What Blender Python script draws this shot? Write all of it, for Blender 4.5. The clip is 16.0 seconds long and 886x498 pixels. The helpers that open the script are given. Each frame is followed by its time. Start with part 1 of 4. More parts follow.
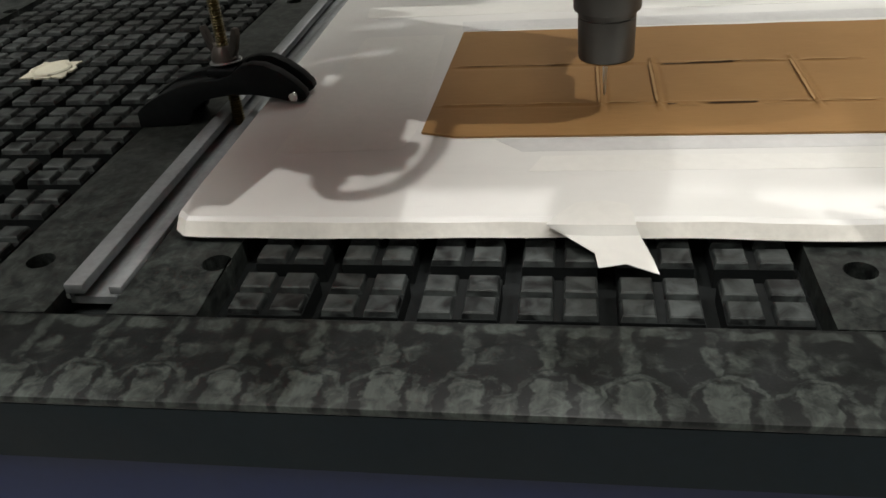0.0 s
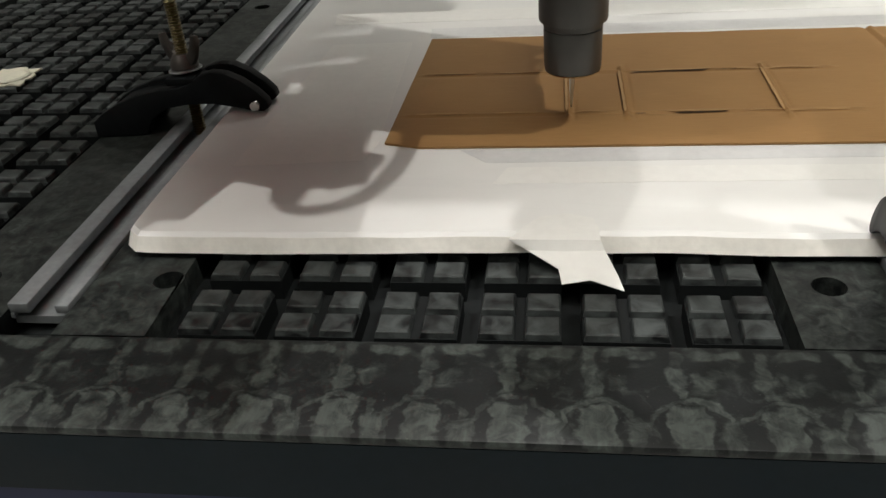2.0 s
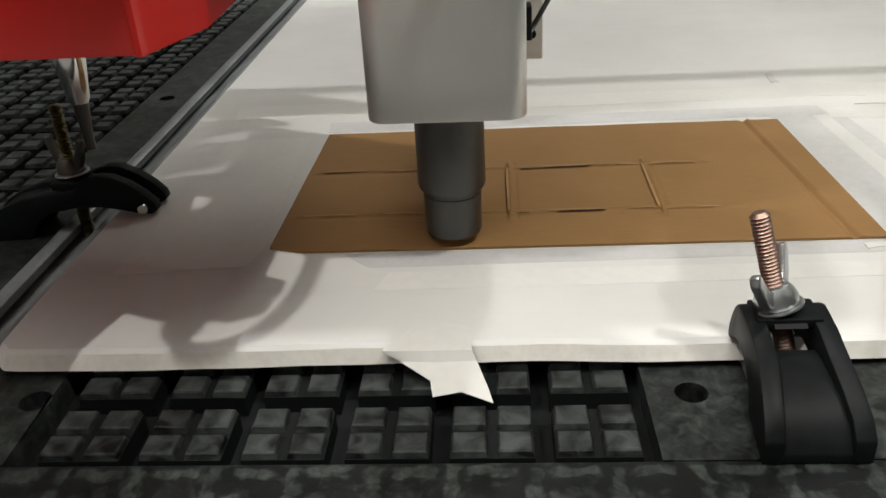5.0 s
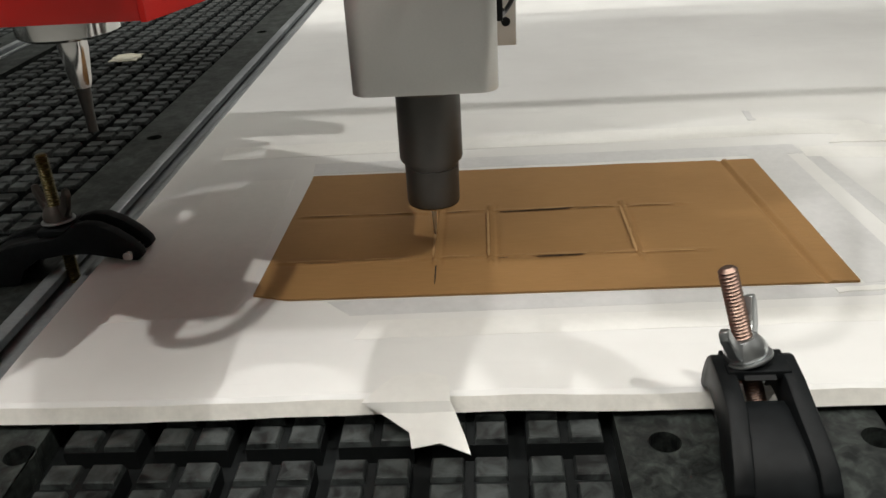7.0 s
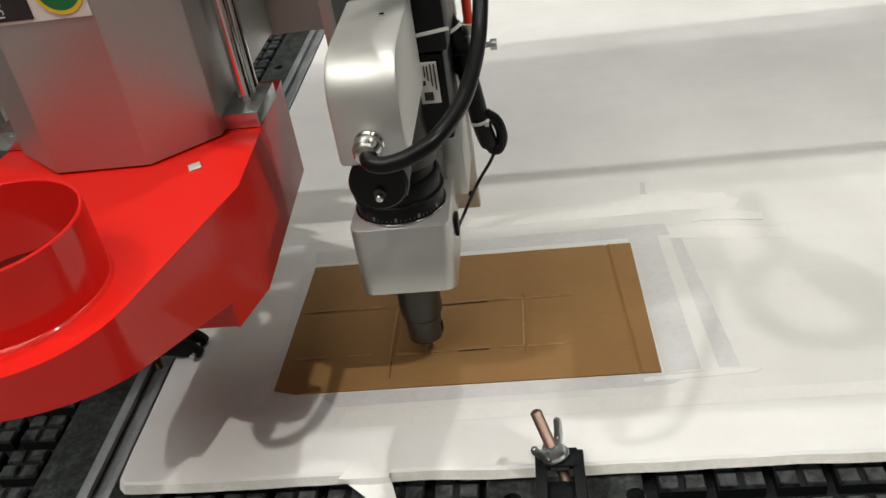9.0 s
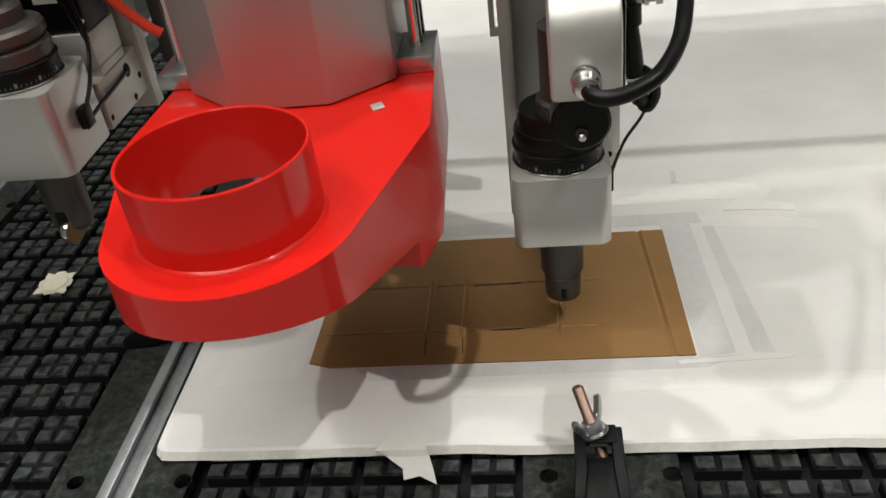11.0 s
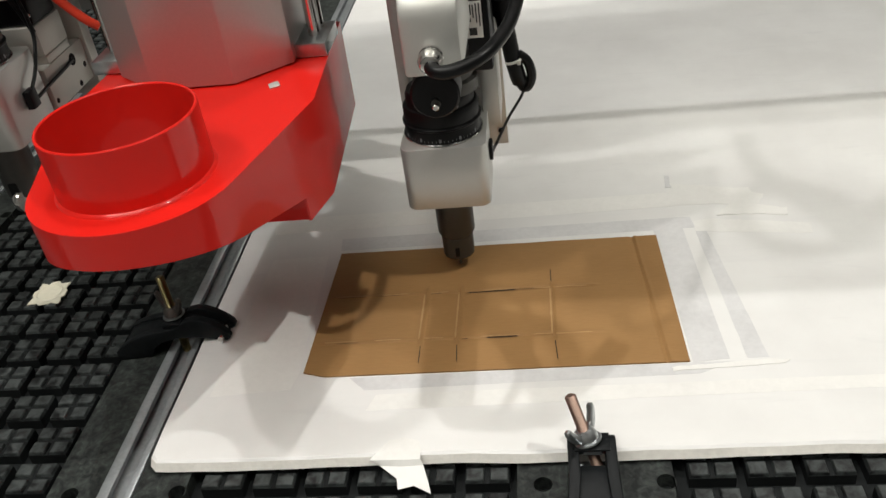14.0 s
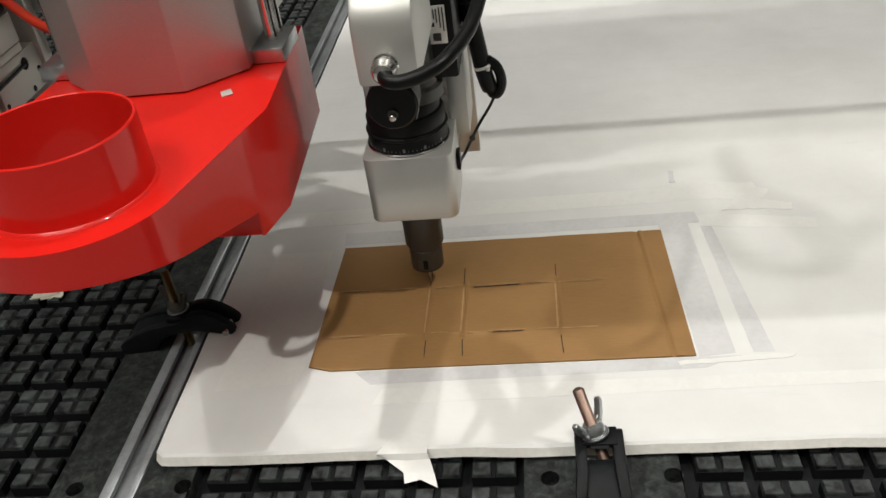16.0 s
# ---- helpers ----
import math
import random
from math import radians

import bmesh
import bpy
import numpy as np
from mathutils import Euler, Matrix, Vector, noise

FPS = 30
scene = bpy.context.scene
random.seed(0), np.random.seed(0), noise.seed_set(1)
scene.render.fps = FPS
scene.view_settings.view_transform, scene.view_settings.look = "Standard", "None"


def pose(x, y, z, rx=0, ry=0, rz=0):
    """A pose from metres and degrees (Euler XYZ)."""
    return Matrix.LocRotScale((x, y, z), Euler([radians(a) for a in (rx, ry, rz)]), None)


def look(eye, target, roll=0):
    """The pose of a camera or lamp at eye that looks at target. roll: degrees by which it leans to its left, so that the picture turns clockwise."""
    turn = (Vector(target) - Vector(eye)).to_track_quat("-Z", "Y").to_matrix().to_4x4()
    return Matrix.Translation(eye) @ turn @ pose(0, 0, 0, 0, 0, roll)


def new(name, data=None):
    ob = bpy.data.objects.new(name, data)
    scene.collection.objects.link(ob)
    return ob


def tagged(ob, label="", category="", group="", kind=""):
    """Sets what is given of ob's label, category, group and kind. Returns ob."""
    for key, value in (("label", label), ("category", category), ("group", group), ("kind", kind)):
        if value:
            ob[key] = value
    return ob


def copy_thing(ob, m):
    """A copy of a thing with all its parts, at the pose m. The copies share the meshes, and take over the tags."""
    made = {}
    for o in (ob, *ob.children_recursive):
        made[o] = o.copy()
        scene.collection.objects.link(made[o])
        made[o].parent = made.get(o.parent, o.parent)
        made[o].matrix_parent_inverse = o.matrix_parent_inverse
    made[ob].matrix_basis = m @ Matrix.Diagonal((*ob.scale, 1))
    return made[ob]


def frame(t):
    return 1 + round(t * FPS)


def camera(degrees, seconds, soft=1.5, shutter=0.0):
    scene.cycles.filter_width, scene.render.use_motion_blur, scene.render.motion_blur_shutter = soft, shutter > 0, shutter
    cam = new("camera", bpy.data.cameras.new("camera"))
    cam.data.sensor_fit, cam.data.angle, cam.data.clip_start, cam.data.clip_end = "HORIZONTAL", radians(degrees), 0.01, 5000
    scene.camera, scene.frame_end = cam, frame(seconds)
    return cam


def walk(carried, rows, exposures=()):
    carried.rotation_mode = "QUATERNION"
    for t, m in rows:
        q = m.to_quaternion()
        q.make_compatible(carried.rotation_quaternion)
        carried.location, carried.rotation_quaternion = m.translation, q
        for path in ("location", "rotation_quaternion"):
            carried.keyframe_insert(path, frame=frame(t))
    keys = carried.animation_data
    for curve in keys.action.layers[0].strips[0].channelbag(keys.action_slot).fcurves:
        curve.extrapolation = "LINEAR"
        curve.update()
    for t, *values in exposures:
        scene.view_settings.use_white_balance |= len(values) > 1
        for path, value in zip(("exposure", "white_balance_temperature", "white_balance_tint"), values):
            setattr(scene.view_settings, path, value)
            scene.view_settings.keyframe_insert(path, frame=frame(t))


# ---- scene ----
cam = camera(54.3, 16.0, shutter=0.4)
PATH = [
    (0, (0.192, -0.343, 0.207), (-0.105, 1.34, -0.831), -4.7),
    (0.5, (0.198, -0.34, 0.209), (-0.08, 1.353, -0.818), -4.8),
    (1, (0.202, -0.338, 0.207), (-0.063, 1.352, -0.83), -4.6),
    (1.5, (0.202, -0.331, 0.204), (-0.062, 1.358, -0.834), -4.5),
    (2, (0.2, -0.329, 0.205), (-0.057, 1.364, -0.83), -4.2),
    (2.5, (0.2, -0.33, 0.206), (-0.043, 1.367, -0.825), -4.2),
    (3, (0.203, -0.327, 0.207), (-0.038, 1.372, -0.82), -4.1),
    (3.5, (0.2, -0.325, 0.207), (-0.039, 1.377, -0.817), -4.0),
    (4, (0.214, -0.32, 0.214), (0.011, 1.398, -0.79), -3.6),
    (4.5, (0.227, -0.318, 0.221), (0.083, 1.433, -0.735), -3.1),
    (7, (0.239, -0.318, 0.241), (0.132, 1.474, -0.641), -3.4),
    (7.2, (0.243, -0.316, 0.27), (0.123, 1.472, -0.616), -3.4),
    (7.5, (0.27, -0.334, 0.314), (0.121, 1.377, -0.71), -3.1),
    (7.8, (0.345, -0.374, 0.416), (0.149, 1.267, -0.711), -5.5),
    (8, (0.353, -0.418, 0.499), (0.097, 1.216, -0.626), -8.1),
    (8.2, (0.36, -0.429, 0.512), (0.104, 1.206, -0.611), -10.2),
    (10.3, (0.326, -0.445, 0.507), (0.096, 1.188, -0.625), -7.3),
    (10.5, (0.322, -0.447, 0.506), (0.091, 1.187, -0.623), -7.4),
    (10.8, (0.319, -0.45, 0.508), (0.073, 1.178, -0.627), -7.4),
    (11, (0.32, -0.451, 0.505), (0.073, 1.181, -0.625), -7.6),
    (11.5, (0.326, -0.452, 0.504), (0.082, 1.183, -0.622), -7.8),
    (12, (0.322, -0.452, 0.51), (0.079, 1.184, -0.614), -7.7),
    (12.5, (0.326, -0.448, 0.508), (0.082, 1.187, -0.617), -7.8),
    (13, (0.323, -0.446, 0.507), (0.081, 1.184, -0.626), -7.8),
    (13.5, (0.326, -0.448, 0.504), (0.086, 1.185, -0.626), -7.9),
    (14, (0.326, -0.447, 0.509), (0.08, 1.186, -0.618), -8.1),
    (14.5, (0.322, -0.449, 0.508), (0.073, 1.185, -0.618), -8.0),
    (15, (0.32, -0.448, 0.506), (0.078, 1.184, -0.625), -7.8),
    (15.5, (0.321, -0.444, 0.505), (0.074, 1.184, -0.63), -8.0),
    (16, (0.318, -0.448, 0.507), (0.079, 1.183, -0.627), -7.9),
]
walk(cam, [(t, look(eye, target, roll)) for t, eye, target, roll in PATH],
     exposures=[(0, -0.08), (3.5, -0.08), (4.5, -0.12), (7.0, -0.30), (8.0, -0.37), (10.5, -0.37), (12.0, -0.27), (14, -0.34), (16, -0.37)])

# ---- world and lamps ----
world = bpy.data.worlds.new("world")
scene.world = world
world.use_nodes = True
world.node_tree.nodes["Background"].inputs[0].default_value = (0.78, 0.86, 1.0, 1)
world.node_tree.nodes["Background"].inputs[1].default_value = 0.01


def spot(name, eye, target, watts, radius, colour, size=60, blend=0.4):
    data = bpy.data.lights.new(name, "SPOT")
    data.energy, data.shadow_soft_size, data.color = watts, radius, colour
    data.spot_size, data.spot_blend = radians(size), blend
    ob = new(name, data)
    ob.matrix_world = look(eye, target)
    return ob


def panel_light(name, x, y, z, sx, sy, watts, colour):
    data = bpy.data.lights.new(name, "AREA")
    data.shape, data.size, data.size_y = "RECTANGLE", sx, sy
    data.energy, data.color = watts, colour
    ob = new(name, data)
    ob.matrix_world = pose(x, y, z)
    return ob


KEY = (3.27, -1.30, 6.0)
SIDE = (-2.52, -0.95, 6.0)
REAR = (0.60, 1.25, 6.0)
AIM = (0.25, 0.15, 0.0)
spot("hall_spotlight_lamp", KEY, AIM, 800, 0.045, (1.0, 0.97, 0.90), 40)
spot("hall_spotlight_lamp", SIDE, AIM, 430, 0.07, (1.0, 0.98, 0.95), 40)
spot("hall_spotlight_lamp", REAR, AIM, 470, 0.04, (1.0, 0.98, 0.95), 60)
# Unseen fill panels, added to give the hall its soft ambient light.
panel_light("fill_panel_lamp", -1.2, -2.8, 6.42, 4.6, 4.6, 330, (1.0, 0.965, 0.875))
panel_light("fill_panel_lamp", 1.2, 3.8, 6.42, 4.6, 4.6, 185, (1.0, 0.965, 0.875))


# ---- materials ----
def nodes_of(name):
    m = bpy.data.materials.new(name)
    m.use_nodes = True
    t = m.node_tree
    return m, t, t.nodes["Principled BSDF"]


def link(t, a, b):
    t.links.new(a, b)


def coords(t, scale=(1, 1, 1)):
    c = t.nodes.new("ShaderNodeTexCoord")
    g = t.nodes.new("ShaderNodeMapping")
    g.inputs["Scale"].default_value = scale
    link(t, c.outputs["Object"], g.inputs["Vector"])
    return g.outputs["Vector"]


def noise_tex(t, vec, scale, detail=4.0, rough=0.55, distort=0.0):
    n = t.nodes.new("ShaderNodeTexNoise")
    n.inputs["Scale"].default_value, n.inputs["Detail"].default_value = scale, detail
    n.inputs["Roughness"].default_value, n.inputs["Distortion"].default_value = rough, distort
    link(t, vec, n.inputs["Vector"])
    return n.outputs["Fac"]


def ramp(t, fac, stops):
    r = t.nodes.new("ShaderNodeValToRGB")
    e = r.color_ramp.elements
    while len(e) < len(stops):
        e.new(0.5)
    for el, (p, c) in zip(e, stops):
        el.position, el.color = p, (*c, 1) if len(c) == 3 else c
    link(t, fac, r.inputs["Fac"])
    return r.outputs["Color"]


def mix(t, a, b, fac, kind="MIX"):
    n = t.nodes.new("ShaderNodeMix")
    n.data_type, n.blend_type = "RGBA", kind
    for sock, v in ((n.inputs[6], a), (n.inputs[7], b)):
        if isinstance(v, tuple):
            sock.default_value = (*v, 1)
        else:
            link(t, v, sock)
    if isinstance(fac, float):
        n.inputs[0].default_value = fac
    else:
        link(t, fac, n.inputs[0])
    return n.outputs[2]


def calc(t, op, a, b=None, c=None):
    n = t.nodes.new("ShaderNodeMath")
    n.operation = op
    for i, v in enumerate((a, b, c)):
        if v is None:
            continue
        if isinstance(v, (int, float)):
            n.inputs[i].default_value = v
        else:
            link(t, v, n.inputs[i])
    return n.outputs[0]


def bump(t, bsdf, height, strength, dist=0.001):
    b = t.nodes.new("ShaderNodeBump")
    b.inputs["Strength"].default_value, b.inputs["Distance"].default_value = strength, dist
    link(t, height, b.inputs["Height"])
    link(t, b.outputs["Normal"], bsdf.inputs["Normal"])


def simple(name, colour, rough, metal=0.0, grain=200.0, vary=0.12, relief=0.05, coat=0.0, wear=None, spec=0.5):
    """A surface in one colour with fine grain and broad wear."""
    m, t, b = nodes_of(name)
    v = coords(t)
    lo = tuple(max(0, c * (1 - vary)) for c in colour)
    hi = tuple(min(1, c * (1 + vary)) for c in (wear or colour))
    broad = noise_tex(t, v, 18.0, 5.0, 0.6)
    fine = noise_tex(t, v, grain, 3.0)
    col = mix(t, ramp(t, broad, [(0.3, lo), (0.75, hi)]), ramp(t, fine, [(0.3, lo), (0.7, hi)]), 0.35)
    link(t, col, b.inputs["Base Color"])
    link(t, ramp(t, broad, [(0.2, (rough * 0.8,) * 3), (0.8, (min(1, rough * 1.25),) * 3)]), b.inputs["Roughness"])
    b.inputs["Metallic"].default_value = metal
    b.inputs["Coat Weight"].default_value = coat
    b.inputs["Specular IOR Level"].default_value = spec
    b.inputs["Coat Roughness"].default_value = 0.08
    bump(t, b, fine, relief, 0.0006)
    return m


def brushed(name, colour, rough, stretch):
    """Brushed or milled bare metal with streaks."""
    m, t, b = nodes_of(name)
    streak = noise_tex(t, coords(t, stretch), 60.0, 4.0)
    blot = noise_tex(t, coords(t), 14.0, 4.0)
    lo, hi = tuple(c * 0.82 for c in colour), tuple(min(1, c * 1.1) for c in colour)
    link(t, mix(t, ramp(t, streak, [(0.3, lo), (0.7, hi)]), ramp(t, blot, [(0.3, lo), (0.7, hi)]), 0.4), b.inputs["Base Color"])
    link(t, ramp(t, streak, [(0.2, (rough * 0.8,) * 3), (0.8, (rough * 1.3,) * 3)]), b.inputs["Roughness"])
    b.inputs["Metallic"].default_value = 1.0
    bump(t, b, streak, 0.02, 0.0004)
    return m


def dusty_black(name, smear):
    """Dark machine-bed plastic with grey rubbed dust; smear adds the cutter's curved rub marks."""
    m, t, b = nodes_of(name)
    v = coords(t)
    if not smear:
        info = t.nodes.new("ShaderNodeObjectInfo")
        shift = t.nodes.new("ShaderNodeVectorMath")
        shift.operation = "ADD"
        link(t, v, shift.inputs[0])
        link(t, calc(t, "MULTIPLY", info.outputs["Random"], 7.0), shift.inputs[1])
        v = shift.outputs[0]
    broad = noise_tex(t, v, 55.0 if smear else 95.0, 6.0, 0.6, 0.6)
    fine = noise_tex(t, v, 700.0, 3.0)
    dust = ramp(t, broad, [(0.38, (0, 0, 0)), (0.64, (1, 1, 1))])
    if smear:
        s = t.nodes.new("ShaderNodeSeparateXYZ")
        wob = t.nodes.new("ShaderNodeTexNoise")
        wob.inputs["Scale"].default_value = 110.0
        wob.inputs["Detail"].default_value = 5.0
        link(t, v, wob.inputs["Vector"])
        w3 = t.nodes.new("ShaderNodeVectorMath")
        w3.operation = "MULTIPLY_ADD"
        link(t, wob.outputs["Color"], w3.inputs[0])
        w3.inputs[1].default_value = (0.0120, 0.0105, 0.0)
        link(t, v, w3.inputs[2])
        link(t, w3.outputs[0], s.inputs[0])
        px = calc(t, "ADD", s.outputs[0], 5.9700)
        hx = calc(t, "MODULO", px, 0.0305)
        gx = calc(t, "SUBTRACT", calc(t, "MODULO", calc(t, "ADD", px, 0.01525), 0.0305), 0.01525)
        yy = calc(t, "SUBTRACT", s.outputs[1], 0.0052)

        def within(value, centre, half, soft):
            """1 where value lies within half of centre, fading over soft."""
            d = calc(t, "ABSOLUTE", calc(t, "SUBTRACT", value, centre))
            n = calc(t, "DIVIDE", calc(t, "SUBTRACT", half + soft, d), soft)
            return calc(t, "MINIMUM", calc(t, "MAXIMUM", n, 0.0), 1.0)

        def both(a, b, k=1.0):
            return calc(t, "MULTIPLY", calc(t, "MULTIPLY", a, b), k)

        up = calc(t, "MAXIMUM", calc(t, "SUBTRACT", yy, -0.1080), 0.0)
        d = calc(t, "SQRT", calc(t, "ADD", calc(t, "POWER", gx, 2.0), calc(t, "POWER", up, 2.0)))
        rough_edge = noise_tex(t, v, 150.0, 4.0, 0.6, 0.9)
        patch = noise_tex(t, v, 46.0, 3.0, 0.55, 1.2)
        marks = [
            both(within(gx, -0.0020, 0.0020, 0.0014), within(yy, -0.0790, 0.0130, 0.0020), 0.75),
            both(within(hx, 0.0125, 0.0070, 0.0022), within(yy, -0.0685, 0.0024, 0.0014), 0.85),
            both(within(d, 0.0132, 0.0009, 0.0009), calc(t, "ADD", patch, 0.3), 0.80),
            both(within(gx, -0.0005, 0.0058, 0.0013), within(yy, -0.1110, 0.0125, 0.0016), 1.0),
            both(within(hx, 0.0128, 0.0028, 0.0018), within(yy, -0.1130, 0.0070, 0.0025), 0.85),
            both(within(hx, 0.0065, 0.0030, 0.0022), within(yy, -0.0850, 0.0040, 0.0022), 0.55),
            calc(t, "MULTIPLY", calc(t, "SUBTRACT", 1.0, within(yy, -1.05, 0.986, 0.002)), 0.55)]
        lum = marks[0]
        for mark in marks[1:]:
            lum = calc(t, "MAXIMUM", lum, mark)
        lum = calc(t, "ADD", calc(t, "MULTIPLY", lum, 0.62), calc(t, "MULTIPLY", calc(t, "SUBTRACT", rough_edge, 0.5), 1.7))
        lum = calc(t, "ADD", lum, calc(t, "MULTIPLY", calc(t, "SUBTRACT", patch, 0.5), 1.3))
        cut = ramp(t, lum, [(0.05, (0.04, 0.04, 0.04)), (0.40, (0.42, 0.42, 0.42)), (0.80, (1, 1, 1))])
        scr = noise_tex(t, coords(t, (30, 3, 1)), 14.0, 4.0, 0.65)
        dust = mix(t, cut, ramp(t, scr, [(0.35, (0.3, 0.3, 0.3)), (0.65, (1, 1, 1))]), 0.45, "MULTIPLY")
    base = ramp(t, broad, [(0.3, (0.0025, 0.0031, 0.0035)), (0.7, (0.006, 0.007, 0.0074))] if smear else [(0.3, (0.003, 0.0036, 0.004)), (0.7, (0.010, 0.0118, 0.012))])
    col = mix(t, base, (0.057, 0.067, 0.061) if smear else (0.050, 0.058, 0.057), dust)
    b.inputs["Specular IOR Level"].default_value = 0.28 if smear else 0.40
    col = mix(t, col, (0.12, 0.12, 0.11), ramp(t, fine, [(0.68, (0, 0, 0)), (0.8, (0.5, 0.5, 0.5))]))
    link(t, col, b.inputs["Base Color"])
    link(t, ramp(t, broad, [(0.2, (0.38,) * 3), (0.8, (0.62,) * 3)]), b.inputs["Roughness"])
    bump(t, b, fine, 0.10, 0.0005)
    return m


def foam_white():
    m, t, b = nodes_of("white_foam_board")
    v = coords(t)
    cloud = noise_tex(t, v, 7.0, 6.0, 0.6)
    stain = noise_tex(t, coords(t, (6, 40, 1)), 1.6, 5.0, 0.65, 0.8)
    fine = noise_tex(t, v, 900.0, 2.0)
    col = mix(t, ramp(t, cloud, [(0.3, (0.67, 0.665, 0.65)), (0.7, (0.77, 0.77, 0.755))]), (0.52, 0.52, 0.53), ramp(t, stain, [(0.56, (0, 0, 0)), (0.80, (0.22,) * 3)]))
    link(t, col, b.inputs["Base Color"])
    link(t, ramp(t, cloud, [(0.2, (0.42,) * 3), (0.8, (0.6,) * 3)]), b.inputs["Roughness"])
    bump(t, b, fine, 0.05, 0.0004)
    return m


def cardboard():
    m, t, b = nodes_of("brown_cardboard")
    v = coords(t)
    fibre = noise_tex(t, coords(t, (8, 90, 40)), 9.0, 5.0, 0.65)
    cloud = noise_tex(t, v, 16.0, 4.0)
    speck = noise_tex(t, v, 1100.0, 2.0)
    col = mix(t, ramp(t, cloud, [(0.3, (0.255, 0.134, 0.043)), (0.7, (0.315, 0.172, 0.059))]), ramp(t, fibre, [(0.3, (0.240, 0.126, 0.040)), (0.7, (0.325, 0.180, 0.065))]), 0.4)
    col = mix(t, col, (0.17, 0.085, 0.032), ramp(t, speck, [(0.66, (0, 0, 0)), (0.8, (0.5,) * 3)]))
    link(t, col, b.inputs["Base Color"])
    b.inputs["Roughness"].default_value = 0.72
    bump(t, b, fibre, 0.10, 0.0006)
    return m


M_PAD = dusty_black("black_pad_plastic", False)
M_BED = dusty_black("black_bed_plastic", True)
# Studs carry the dust; the gaps' shade is put into this darker colour.
M_PAD_SHADE = simple("shaded_pad_recess", (0.0085, 0.0100, 0.0104), 0.6, vary=0.4, spec=0.15)
M_FOAM = foam_white()
M_EDGE = simple("raw_foam_edge", (0.80, 0.78, 0.73), 0.8, vary=0.15, relief=0.4)
M_CARD = cardboard()
M_SLIT = simple("cut_slit", (0.014, 0.008, 0.005), 0.9)
M_TAPE = simple("white_paper_tape", (0.755, 0.75, 0.725), 0.45, vary=0.06, relief=0.1)
M_FILM = simple("grey_worn_tape", (0.62, 0.62, 0.62), 0.38, vary=0.12, relief=0.12)
M_RED = simple("red_gloss_paint", (0.67, 0.014, 0.009), 0.34, vary=0.02, grain=400, relief=0.0, coat=0.45, spec=0.15)
M_ALU = simple("bead_blasted_aluminium", (0.60, 0.60, 0.575), 0.42, metal=0.8, grain=900, vary=0.05, relief=0.04)
M_RAIL = simple("extruded_aluminium", (0.30, 0.32, 0.33), 0.38, metal=0.6, vary=0.25, grain=260, relief=0.08)
M_STEEL = simple("satin_steel_cover", (0.48, 0.475, 0.46), 0.48, metal=0.75, grain=500, vary=0.07, relief=0.02)
M_CHROME = brushed("polished_steel", (0.72, 0.71, 0.69), 0.12, (1, 1, 1))
M_ZINC = brushed("zinc_plated_steel", (0.55, 0.57, 0.58), 0.33, (3, 3, 3))
M_COPPER = brushed("coppery_threaded_steel", (0.36, 0.25, 0.205), 0.42, (3, 3, 3))
M_BRASS = brushed("yellow_zinc_steel", (0.18, 0.15, 0.075), 0.36, (3, 3, 3))
M_GREY = simple("dark_grey_anodised", (0.075, 0.073, 0.068), 0.42, metal=0.6, vary=0.1)
M_BLACK = simple("black_plastic", (0.003, 0.003, 0.0035), 0.4, vary=0.3, spec=0.22)
M_RUBBER = simple("black_cable_sheath", (0.0035, 0.0037, 0.004), 0.38, vary=0.2, spec=0.25)
M_CLAMP = simple("black_glass_filled_nylon", (0.0045, 0.0052, 0.0058), 0.46, vary=0.3, wear=(0.008, 0.0095, 0.0105), spec=0.14)
M_BORE_SHADE = simple("bore_shade", (0.003, 0.003, 0.003), 0.9)
M_LABEL = simple("white_label", (0.72, 0.72, 0.68), 0.5, vary=0.03)
M_INK = simple("black_ink", (0.02, 0.02, 0.02), 0.5)
M_BEAM = simple("white_powder_coat", (0.78, 0.78, 0.76), 0.22, vary=0.02, grain=500, relief=0.02)
M_BLUE = simple("dark_blue_paint", (0.004, 0.013, 0.066), 0.45, vary=0.15)
M_EDGEBLK = simple("black_bed_side", (0.0040, 0.0090, 0.0125), 0.6, vary=0.3, spec=0.2)
M_WALL = simple("hall_wall_paint", (0.36, 0.36, 0.35), 0.8, vary=0.05, grain=60)
M_FLOOR = simple("grey_hall_floor", (0.34, 0.34, 0.33), 0.6, vary=0.15, grain=60)
M_TURN = simple("matt_turned_steel", (0.085, 0.074, 0.066), 0.40, metal=0.6, vary=0.12)
M_FIG = simple("worn_grey_figures", (0.16, 0.165, 0.17), 0.6)
M_PAINT = simple("silver_paint", (0.60, 0.60, 0.57), 0.50, metal=0.75, grain=900, vary=0.04, relief=0.03)
M_PALE = simple("clear_anodised_aluminium", (0.56, 0.55, 0.51), 0.5, metal=0.6, grain=700, vary=0.06, relief=0.04)
M_CREAM = simple("cream_paper", (0.60, 0.58, 0.47), 0.6, vary=0.1, relief=0.2)
# Worn ridge colour, lightened to carry the highlight on the creases.
M_WORN_HILITE = simple("scuffed_ridge_highlight", (0.41, 0.245, 0.105), 0.75, vary=0.2, relief=0.3)
M_GREEN = simple("green_ink", (0.01, 0.16, 0.05), 0.5)
M_YELLOW = simple("yellow_ink", (0.75, 0.55, 0.03), 0.5)
M_TUBE = simple("red_air_tube", (0.75, 0.05, 0.02), 0.3)
# Glow for the diffusers of the added fill panels.
M_GLOW = bpy.data.materials.new("fill_panel_glow")
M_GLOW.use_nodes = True
